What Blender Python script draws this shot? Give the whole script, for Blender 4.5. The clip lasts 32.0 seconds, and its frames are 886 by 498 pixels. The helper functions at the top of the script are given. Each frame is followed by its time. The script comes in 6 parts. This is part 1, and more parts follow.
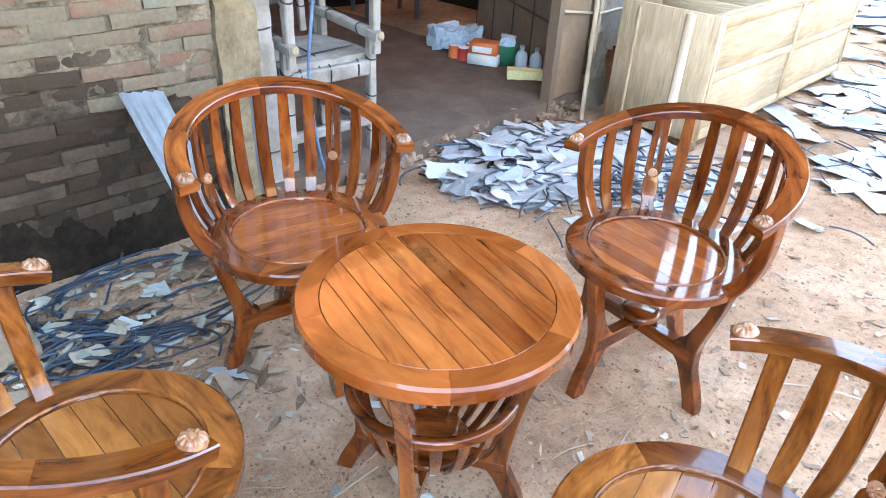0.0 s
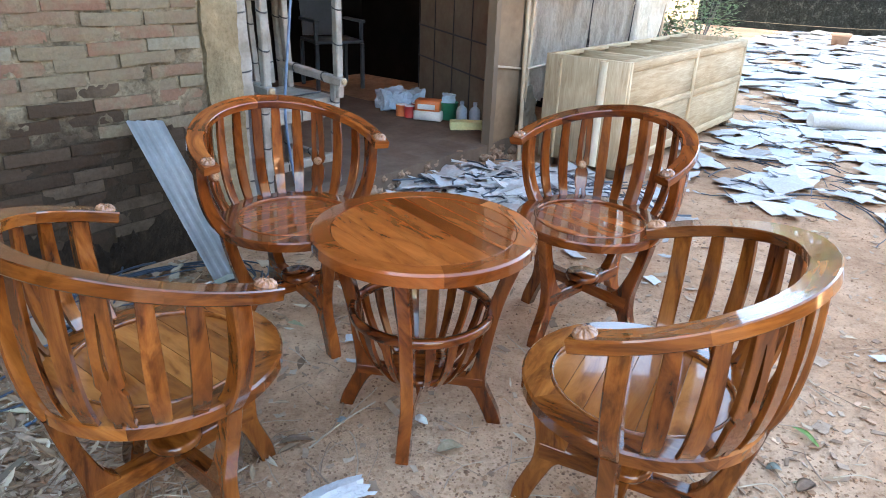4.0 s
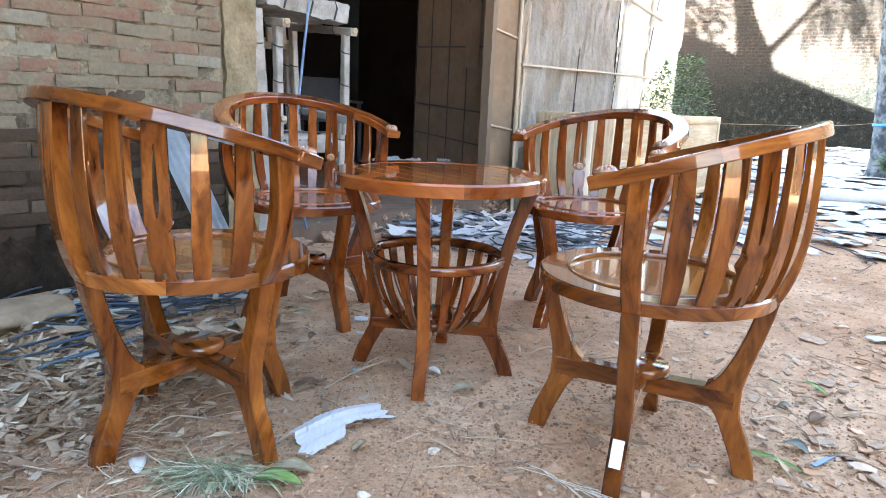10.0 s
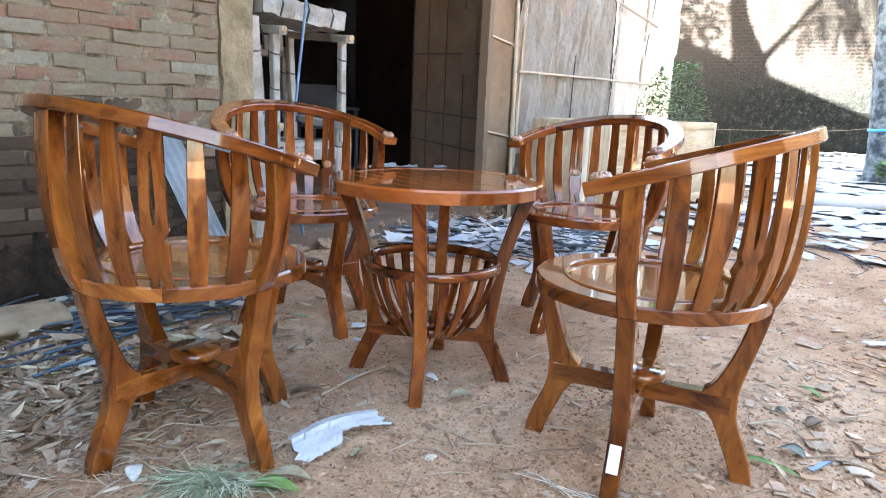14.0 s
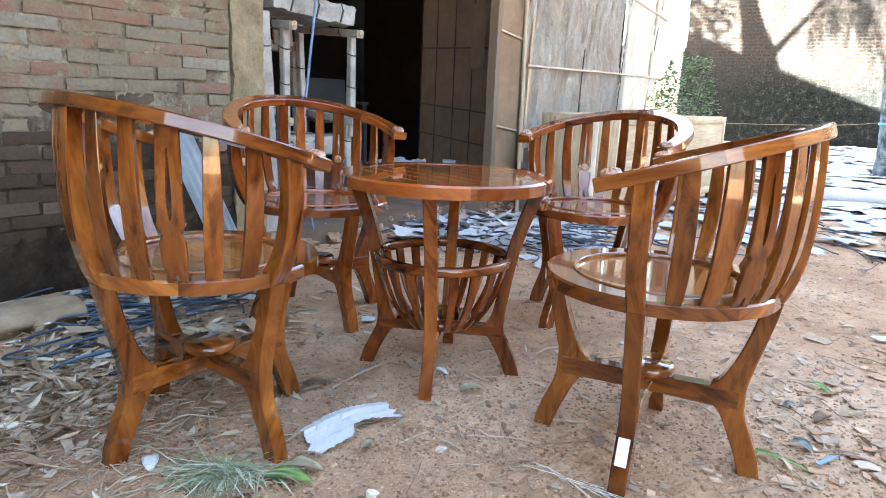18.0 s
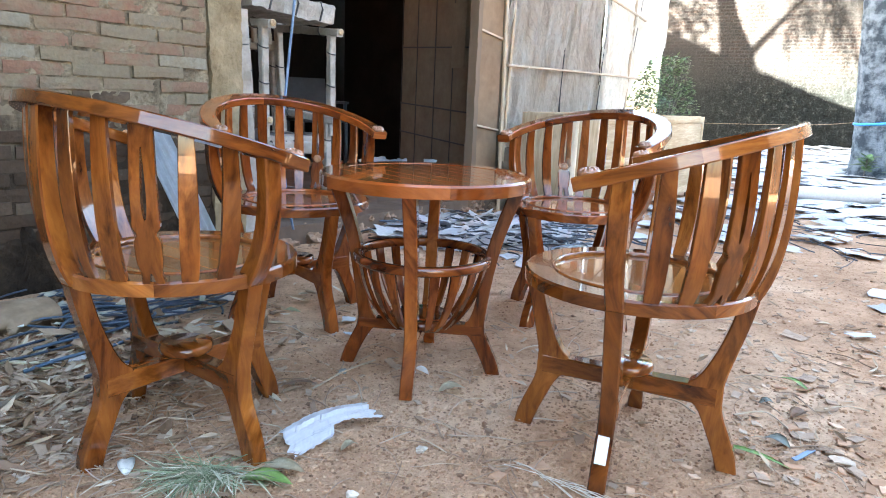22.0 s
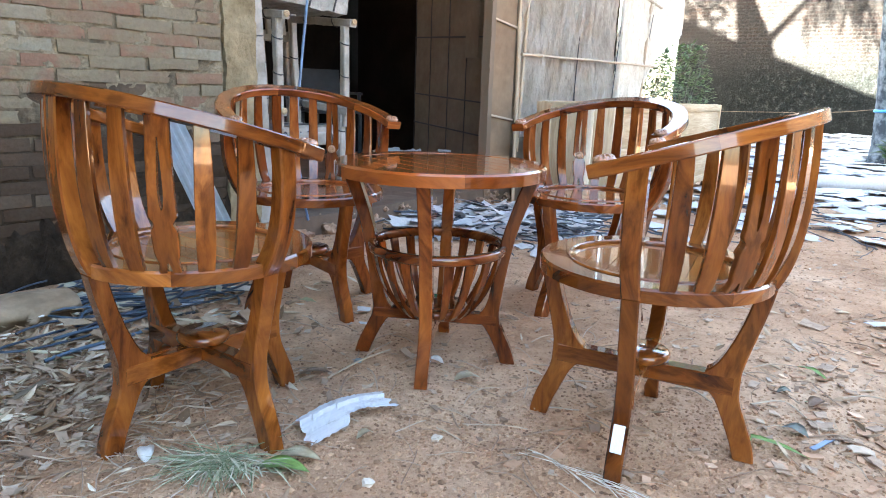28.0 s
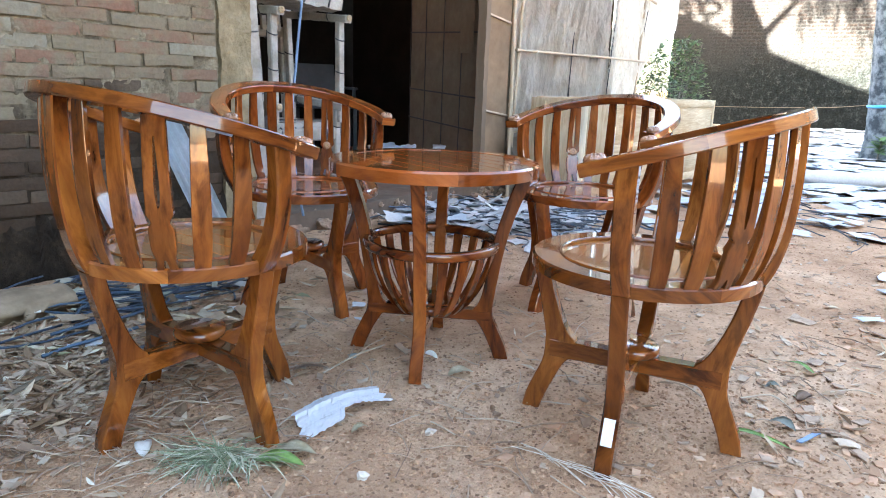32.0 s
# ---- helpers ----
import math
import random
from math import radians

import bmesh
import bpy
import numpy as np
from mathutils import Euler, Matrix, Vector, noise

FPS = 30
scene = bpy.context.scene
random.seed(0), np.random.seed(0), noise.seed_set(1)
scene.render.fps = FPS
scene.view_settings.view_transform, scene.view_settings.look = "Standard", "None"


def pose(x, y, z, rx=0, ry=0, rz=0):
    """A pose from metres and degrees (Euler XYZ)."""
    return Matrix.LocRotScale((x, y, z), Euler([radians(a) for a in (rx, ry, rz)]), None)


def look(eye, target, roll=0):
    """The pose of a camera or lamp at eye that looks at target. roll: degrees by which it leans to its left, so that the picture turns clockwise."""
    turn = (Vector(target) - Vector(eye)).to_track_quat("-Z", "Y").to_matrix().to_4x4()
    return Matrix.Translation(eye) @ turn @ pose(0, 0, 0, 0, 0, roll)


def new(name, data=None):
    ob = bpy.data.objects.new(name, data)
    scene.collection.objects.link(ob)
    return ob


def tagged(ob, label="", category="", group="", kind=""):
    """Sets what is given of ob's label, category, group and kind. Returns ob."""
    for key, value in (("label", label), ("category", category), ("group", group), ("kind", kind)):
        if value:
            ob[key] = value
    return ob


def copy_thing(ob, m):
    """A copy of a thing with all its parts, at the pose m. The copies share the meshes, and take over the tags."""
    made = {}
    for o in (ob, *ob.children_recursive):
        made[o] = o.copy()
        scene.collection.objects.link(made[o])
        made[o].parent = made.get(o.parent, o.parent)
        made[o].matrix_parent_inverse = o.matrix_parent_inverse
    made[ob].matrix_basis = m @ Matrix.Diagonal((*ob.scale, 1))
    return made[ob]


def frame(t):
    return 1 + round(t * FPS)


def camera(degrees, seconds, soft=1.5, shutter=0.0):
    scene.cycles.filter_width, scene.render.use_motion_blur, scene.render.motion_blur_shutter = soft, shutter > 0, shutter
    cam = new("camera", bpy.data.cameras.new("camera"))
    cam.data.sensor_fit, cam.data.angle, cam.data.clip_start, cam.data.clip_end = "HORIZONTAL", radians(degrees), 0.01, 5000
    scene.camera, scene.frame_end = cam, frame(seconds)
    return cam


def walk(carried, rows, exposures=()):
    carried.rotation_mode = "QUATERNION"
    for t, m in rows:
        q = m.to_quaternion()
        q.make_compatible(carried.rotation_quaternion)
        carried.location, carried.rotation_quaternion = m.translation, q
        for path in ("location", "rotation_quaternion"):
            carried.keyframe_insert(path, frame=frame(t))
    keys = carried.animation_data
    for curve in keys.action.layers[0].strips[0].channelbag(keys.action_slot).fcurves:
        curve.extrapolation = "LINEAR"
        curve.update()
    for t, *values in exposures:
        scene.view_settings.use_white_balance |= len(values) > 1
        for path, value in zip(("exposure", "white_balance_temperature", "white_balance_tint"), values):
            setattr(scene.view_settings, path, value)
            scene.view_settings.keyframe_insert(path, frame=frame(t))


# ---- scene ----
cam = camera(66.7, 32.0, soft=1.0)
PATH = [
    (0, (0.128, -1.218, 1.434), (-0.048, 0.489, 0.407), 3.1),
    (0.5, (0.15, -1.221, 1.428), (0.013, 0.476, 0.379), 2.1),
    (1, (0.171, -1.215, 1.407), (0.103, 0.44, 0.286), 1.5),
    (1.5, (0.194, -1.213, 1.408), (0.26, 0.439, 0.282), 1.4),
    (2, (0.178, -1.259, 1.406), (0.287, 0.388, 0.277), 1.3),
    (2.5, (0.114, -1.403, 1.403), (0.166, 0.274, 0.313), 1.8),
    (4.5, (0.075, -1.829, 1.12), (0.047, 0.071, 0.495), 2.2),
    (5, (0.059, -1.905, 0.851), (0.184, 0.039, 0.399), 2.0),
    (5.5, (0.01, -1.954, 0.841), (0.043, 0.008, 0.45), 1.5),
    (6, (0.023, -2.003, 0.841), (0.073, -0.041, 0.459), 2.7),
    (6.5, (0.011, -2.013, 0.838), (0.052, -0.059, 0.413), 2.2),
    (7, (-0.004, -2.003, 0.837), (-0.021, -0.051, 0.399), 1.9),
    (7.5, (-0.017, -1.993, 0.823), (-0.072, -0.047, 0.368), 2.3),
    (8, (-0.01, -1.98, 0.821), (-0.004, -0.031, 0.373), 2.9),
    (8.5, (0.005, -1.987, 0.823), (-0.023, -0.032, 0.402), 1.7),
    (9, (0.012, -1.986, 0.822), (0.017, -0.039, 0.362), 2.6),
    (9.5, (0.008, -1.991, 0.821), (0.01, -0.035, 0.402), 2.4),
    (10, (0.008, -1.994, 0.822), (0.019, -0.043, 0.381), 2.6),
    (10.5, (0.008, -1.991, 0.821), (0.006, -0.042, 0.368), 2.3),
    (11, (0.009, -1.991, 0.822), (0.022, -0.043, 0.371), 2.3),
    (11.5, (0.009, -1.993, 0.824), (0.015, -0.042, 0.384), 2.1),
    (12, (0.01, -1.994, 0.824), (0.013, -0.041, 0.393), 2.0),
    (12.5, (0.008, -1.995, 0.824), (0.015, -0.04, 0.401), 2.2),
    (13, (0.008, -1.995, 0.823), (0.008, -0.042, 0.392), 2.2),
    (13.5, (0.011, -1.996, 0.822), (0.021, -0.042, 0.396), 2.3),
    (15.5, (0.011, -2.003, 0.828), (0.034, -0.045, 0.423), 2.5),
    (16, (0.007, -2.013, 0.831), (0.032, -0.052, 0.442), 2.5),
    (16.5, (0.009, -2.019, 0.833), (0.017, -0.057, 0.443), 2.7),
    (17, (0.004, -2.014, 0.831), (0.024, -0.058, 0.413), 2.6),
    (17.5, (0.002, -2.016, 0.83), (0.02, -0.061, 0.405), 2.6),
    (18, (0.003, -2.013, 0.828), (-0.001, -0.062, 0.387), 2.4),
    (18.5, (0.002, -2.009, 0.826), (0.006, -0.06, 0.381), 2.5),
    (19, (0.002, -2.01, 0.826), (0.014, -0.06, 0.383), 2.6),
    (19.5, (0.006, -2.012, 0.827), (0.026, -0.061, 0.386), 2.6),
    (20, (0.011, -2.013, 0.828), (0.032, -0.062, 0.39), 2.5),
    (20.5, (0.011, -2.01, 0.827), (0.042, -0.06, 0.384), 2.6),
    (21, (0.011, -2.014, 0.827), (0.034, -0.062, 0.389), 2.4),
    (21.5, (0.012, -2.01, 0.826), (0.049, -0.06, 0.385), 2.5),
    (22, (0.009, -2.009, 0.827), (0.058, -0.058, 0.387), 2.5),
    (22.5, (0.009, -2.01, 0.825), (0.038, -0.062, 0.372), 2.4),
    (23, (0.008, -2.011, 0.825), (0.027, -0.064, 0.368), 2.2),
    (23.5, (0.008, -2.012, 0.827), (0.016, -0.067, 0.363), 2.1),
    (24, (0.008, -2.012, 0.828), (0.025, -0.066, 0.364), 2.1),
    (24.5, (0.009, -2.011, 0.826), (0.032, -0.066, 0.359), 2.2),
    (25, (0.008, -2.01, 0.826), (0.035, -0.067, 0.355), 2.3),
    (25.5, (0.008, -2.008, 0.824), (0.042, -0.065, 0.353), 2.4),
    (27.5, (0.01, -2.011, 0.824), (0.033, -0.065, 0.363), 2.2),
    (28, (0.009, -2.009, 0.822), (0.016, -0.065, 0.355), 2.0),
    (28.5, (0.008, -2.006, 0.821), (0.023, -0.065, 0.34), 2.1),
    (29, (0.009, -2.006, 0.821), (0.019, -0.065, 0.336), 2.0),
    (29.5, (0.014, -2.004, 0.822), (0.023, -0.066, 0.329), 2.0),
    (30, (0.015, -2.006, 0.824), (0.024, -0.068, 0.327), 2.0),
    (30.5, (0.015, -2.019, 0.831), (0.027, -0.078, 0.348), 1.7),
    (31, (0.016, -2.029, 0.836), (0.03, -0.085, 0.366), 1.9),
    (31.5, (0.015, -2.033, 0.836), (0.03, -0.09, 0.362), 1.9),
    (32, (0.013, -2.028, 0.833), (0.034, -0.088, 0.35), 2.1),
]
walk(cam, [(t, look(eye, target, roll)) for t, eye, target, roll in PATH], exposures=[(t, e, 7000, 9) for t, e in ((0, 6.6), (1, 6.26), (2, 6.06), (2.5, 5.95), (5, 5.86), (7, 5.92), (9, 6.04), (16, 6.01), (23, 5.96), (28, 5.93), (32, 5.93))])

# ---------------------------------------------------------------- world and sun
# The house wall runs along U; N points from it into the yard.
N = Vector((0.78, -0.626, 0)).normalized()
U = Vector((-N.y, N.x, 0))
P0 = N * -1.57
WALL = Matrix(((U.x, -N.x, 0, P0.x), (U.y, -N.y, 0, P0.y), (0, 0, 1, 0), (0, 0, 0, 1)))  # local x along, -y to the yard


def at_wall(s, o, z):
    return P0 + U * s + N * o + Vector((0, 0, z))


SUN_WAY = (U * 1.0 + N * 0.8 + Vector((0, 0, -0.53))).normalized()
world = bpy.data.worlds.new("world")
scene.world = world
world.use_nodes = True
sky = world.node_tree.nodes.new("ShaderNodeTexSky")
sky.sky_type = "NISHITA"
sky.sun_disc = False
sky.sun_elevation = math.asin(-SUN_WAY.z)
sky.sun_rotation = math.atan2(-SUN_WAY.x, -SUN_WAY.y)
sky.air_density, sky.dust_density, sky.ozone_density = 1.0, 2.0, 1.0
world.node_tree.nodes["Background"].inputs["Strength"].default_value = 0.05
world.node_tree.links.new(sky.outputs[0], world.node_tree.nodes["Background"].inputs["Color"])
sun = new("sun", bpy.data.lights.new("sun", "SUN"))
sun.data.energy, sun.data.angle, sun.data.color = 5.0, radians(0.5), (1.0, 0.93, 0.82)
sun.matrix_world = SUN_WAY.to_track_quat("-Z", "Y").to_matrix().to_4x4()


# ---------------------------------------------------------------- materials
class Mat:
    """A node material: nodes are added with n(), linked with l()."""

    def __init__(self, name, rough=0.8, metal=0.0):
        self.m = bpy.data.materials.new(name)
        self.m.use_nodes = True
        self.t = self.m.node_tree
        self.b = self.t.nodes["Principled BSDF"]
        self.b.inputs["Roughness"].default_value = rough
        self.b.inputs["Metallic"].default_value = metal
        if rough > 0.7:  # dusty, porous surfaces hardly shine
            self.b.inputs["Specular IOR Level"].default_value = 0.15

    def n(self, kind, **kw):
        node = self.t.nodes.new("ShaderNode" + kind)
        for k, v in kw.items():
            node.inputs[k.replace("_", " ")].default_value = v
        return node

    def l(self, a, b):
        self.t.links.new(a, b)

    def coords(self, scale=(1, 1, 1), kind="Object", vary=True):
        c = self.n("TexCoord")
        m = self.n("Mapping", Scale=scale)
        self.l(c.outputs[kind], m.inputs[0])
        if vary:
            info, mul = self.n("ObjectInfo"), self.n("Math")
            mul.operation = "MULTIPLY"
            mul.inputs[1].default_value = 37.0
            self.l(info.outputs["Random"], mul.inputs[0])
            comb = self.n("CombineXYZ")
            for i in range(3):
                self.l(mul.outputs[0], comb.inputs[i])
            self.l(comb.outputs[0], m.inputs["Location"])
        return m.outputs[0]

    def noise(self, vec, scale, detail=4, rough=0.55, distort=0.0):
        x = self.n("TexNoise", Scale=scale, Detail=detail, Roughness=rough, Distortion=distort)
        self.l(vec, x.inputs["Vector"])
        return x.outputs["Fac"]

    def ramp(self, fac, stops):
        r = self.n("ValToRGB")
        e = r.color_ramp.elements
        while len(e) < len(stops):
            e.new(0.5)
        for el, (p, c) in zip(e, stops):
            el.position, el.color = p, (*c, 1)
        self.l(fac, r.inputs[0])
        return r.outputs[0]

    def mix(self, fac, a, b, mode="MIX"):
        x = self.n("Mix")
        x.data_type, x.blend_type = "RGBA", mode
        for sock, v in ((x.inputs[0], fac), (x.inputs[6], a), (x.inputs[7], b)):
            if isinstance(v, (int, float)):
                sock.default_value = v
            elif isinstance(v, tuple):
                sock.default_value = (*v, 1)
            else:
                self.l(v, sock)
        return x.outputs[2]

    def color(self, c):
        if isinstance(c, tuple):
            self.b.inputs["Base Color"].default_value = (*c, 1)
        else:
            self.l(c, self.b.inputs["Base Color"])

    def bump(self, h, strength=0.3, dist=0.01):
        x = self.n("Bump", Strength=strength, Distance=dist)
        self.l(h, x.inputs["Height"])
        self.l(x.outputs[0], self.b.inputs["Normal"])

    def rough(self, fac, lo, hi):
        m = self.n("MapRange")
        self.l(fac, m.inputs[0])
        m.inputs[3].default_value, m.inputs[4].default_value = lo, hi
        self.l(m.outputs[0], self.b.inputs["Roughness"])


def mat_varnish(name, dark, mid, light, figure=0.65, coat=1.0):
    m = Mat(name)
    v = m.coords((1, 1, 1), "UV")
    warp = m.n("Mapping", Scale=(2.2, 9.0, 1.0))
    m.l(v, warp.inputs[0])
    g = m.noise(warp.outputs[0], 2.1, 7, 0.62, 0.9)
    fine = m.n("Mapping", Scale=(14.0, 420.0, 1.0))
    m.l(v, fine.inputs[0])
    f = m.noise(fine.outputs[0], 1.0, 3, 0.6)
    broad = m.noise(v, 5.0, 3, 0.5)
    c = m.ramp(g, [(0.31, dark), (0.45, mid), (0.76, light)])
    c = m.mix(0.18, c, m.ramp(f, [(0.3, (0.5, 0.45, 0.4)), (0.7, (1.12, 1.12, 1.12))]), "MULTIPLY")
    c = m.mix(0.5, c, m.ramp(broad, [(0.3, (0.62, 0.56, 0.5)), (0.7, (1.2, 1.2, 1.2))]), "MULTIPLY")
    knot = m.n("Mapping", Scale=(5.0, 16.0, 1.0))
    m.l(v, knot.inputs[0])
    c = m.mix(figure, c, m.ramp(m.noise(knot.outputs[0], 1.7, 4, 0.55, 0.6), [(0.33, (0.3, 0.2, 0.15)), (0.45, (0.95, 0.93, 0.9)), (0.6, (1.1, 1.1, 1.1))]), "MULTIPLY")
    info = m.n("ObjectInfo")
    tone = m.ramp(info.outputs["Random"], [(0.0, (0.48, 0.4, 0.36)), (0.5, (0.9, 0.87, 0.85)), (1.0, (1.35, 1.45, 1.5))])
    m.color(m.mix(0.75, c, tone, "MULTIPLY"))
    m.rough(broad, 0.1, 0.22)
    m.b.inputs["Coat Weight"].default_value = coat
    m.b.inputs["Coat IOR"].default_value = 1.43
    m.b.inputs["Specular IOR Level"].default_value = 0.2
    m.b.inputs["Coat Roughness"].default_value = 0.035
    m.bump(f, 0.06, 0.001)
    return m.m


def mat_raw(name, dark, light, rough=0.75, grain=(2.0, 22.0)):
    """Unfinished timber, with the grain along u."""
    m = Mat(name, rough)
    v = m.coords((1, 1, 1), "UV")
    w = m.n("Mapping", Scale=(*grain, 1.0))
    m.l(v, w.inputs[0])
    g = m.noise(w.outputs[0], 2.0, 6, 0.65, 1.5)
    b = m.noise(v, 3.0, 4)
    c = m.ramp(g, [(0.3, dark), (0.7, light)])
    m.color(m.mix(0.5, c, m.ramp(b, [(0.35, (0.7, 0.66, 0.6)), (0.65, (1.1, 1.1, 1.1))]), "MULTIPLY"))
    m.bump(g, 0.15, 0.003)
    return m.m


def mat_two(name, a, b, scale=8.0, rough=0.85, bump=0.3, dist=0.006, kind="Object", detail=6, lo=0.35, hi=0.65, vary=True):
    """Two colours mixed by noise at two scales, with relief."""
    m = Mat(name, rough)
    v = m.coords((1, 1, 1), kind, vary)
    n1, n2 = m.noise(v, scale, detail, 0.6), m.noise(v, scale * 7, 4, 0.6)
    c = m.ramp(n1, [(lo, a), (hi, b)])
    m.color(m.mix(0.4, c, m.ramp(n2, [(0.3, (0.7, 0.7, 0.7)), (0.7, (1.12, 1.12, 1.12))]), "MULTIPLY"))
    m.bump(n2, bump, dist)
    return m.m


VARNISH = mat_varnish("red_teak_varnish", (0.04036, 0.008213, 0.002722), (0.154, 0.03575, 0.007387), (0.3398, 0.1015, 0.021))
# Lighter copies for flat tops: their brighter skylight is put into the colour.
VARNISH_LIT_TOP = mat_varnish("red_teak_varnish_lit_top", (0.1474, 0.03305, 0.00665), (0.262, 0.06701, 0.0133), (0.3766, 0.112, 0.0252), 0.25)
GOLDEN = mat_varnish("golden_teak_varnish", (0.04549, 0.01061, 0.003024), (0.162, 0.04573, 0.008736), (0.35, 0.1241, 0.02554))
GOLDEN_LIT_TOP = mat_varnish("golden_teak_varnish_lit_top", (0.1339, 0.04039, 0.008775), (0.2511, 0.08554, 0.01823), (0.3683, 0.1505, 0.03645), 0.25, 0.75)
BUTTON = mat_varnish("carved_button", (0.2, 0.08, 0.035), (0.33, 0.16, 0.08), (0.5, 0.3, 0.18), 0.3)
RAW = mat_raw("raw_teak", (0.3391, 0.2465, 0.1474), (0.5491, 0.4505, 0.3121))
RAW_GREY = mat_raw("weathered_wood", (0.13, 0.095, 0.065), (0.28, 0.215, 0.155))
BAMBOO = mat_raw("bamboo", (0.34, 0.255, 0.17), (0.493, 0.391, 0.2805), 0.6)
CARD_TAN = mat_two("tan_cardboard", (0.19, 0.125, 0.078), (0.25, 0.17, 0.108), 3.0, 0.8, 0.08, 0.003)
CARD = mat_two("cardboard", (0.159, 0.1273, 0.09168), (0.2079, 0.176, 0.1329), 3.0, 0.8, 0.08, 0.003)
CORD = mat_two("black_cord", (0.012, 0.013, 0.016), (0.03, 0.032, 0.036), 30, 0.55, 0.2, 0.002)
WRAP = mat_two("white_foam_wrap", (0.17, 0.153, 0.1275), (0.306, 0.2848, 0.255), 9.0, 0.6, 0.35, 0.006)
m = Mat("dirt", 0.96)
vec = m.coords((1, 1, 1), "Object", False)
n1, n2, n3 = m.noise(vec, 1.3, 8, 0.62), m.noise(vec, 14.0, 8, 0.7), m.noise(vec, 90.0, 5, 0.7)
c = m.ramp(n1, [(0.3, (0.3045, 0.1819, 0.1104)), (0.5, (0.448, 0.2834, 0.1766)), (0.7, (0.5749, 0.3991, 0.2686))])
c = m.mix(0.8, c, m.ramp(n2, [(0.3, (0.58, 0.52, 0.48)), (0.5, (1.0, 1.0, 1.0)), (0.72, (1.2, 1.2, 1.18))]), "MULTIPLY")
c = m.mix(0.75, c, m.ramp(n3, [(0.33, (0.6, 0.54, 0.5)), (0.45, (1.0, 1.0, 1.0)), (0.68, (1.15, 1.15, 1.15))]), "MULTIPLY")
m.color(c)
hh = m.n("Math")
hh.operation = "MULTIPLY_ADD"
hh.inputs[1].default_value = 0.3
m.l(n3, hh.inputs[0])
m.l(n2, hh.inputs[2])
m.bump(hh.outputs[0], 1.0, 0.032)
DIRT = m.m
MORTAR = mat_two("mortar", (0.06375, 0.04845, 0.0323), (0.204, 0.1658, 0.1105), 9.0, 0.95, 0.6, 0.01)
PLASTER = mat_two("plaster", (0.1445, 0.1105, 0.06375), (0.272, 0.2167, 0.136), 7.0, 0.95, 0.8, 0.014)
# Dark colour of the added east wall.
DARK_BLOCK = mat_two("dark_block", (0.028, 0.0208, 0.0152), (0.06, 0.044, 0.032), 9.0, 0.95, 0.6, 0.01)
CONCRETE = mat_two("earth_floor", (0.1, 0.0704, 0.0528), (0.152, 0.112, 0.0832), 4.0, 0.9, 0.3, 0.006)
# Near-black base puts the unlit room's shade into the wall colour.
SHADED_WALL = mat_two("shaded_wall", (0.01, 0.009, 0.008), (0.02, 0.018, 0.016), 4.0, 0.9, 0.3, 0.006)
ZINC = mat_two("zinc_sheet", (0.336, 0.368, 0.384), (0.464, 0.496, 0.512), 6.0, 0.4, 0.05, 0.002)
TILE = mat_two("roof_tile", (0.22, 0.1, 0.06), (0.35, 0.17, 0.1), 2.0, 0.9, 0.3, 0.01)
BARK = mat_two("bark", (0.09, 0.085, 0.08), (0.2, 0.19, 0.175), 8.0, 0.95, 0.8, 0.02)


# ---------------------------------------------------------------- mesh helpers
def part(name, bm, material, parent=None, label="", smooth=False):
    me = bpy.data.meshes.new(name)
    if smooth:
        for f in bm.faces:
            f.smooth = True
    bm.to_mesh(me)
    bm.free()
    if material:
        me.materials.append(material)
    ob = new(name, me)
    if parent:
        ob.parent = parent
    if label:
        ob["label"] = label
    return ob


def thing(name, m=None):
    ob = new(name)
    ob.empty_display_size = 0.05
    if m is not None:
        ob.matrix_world = m
    return ob


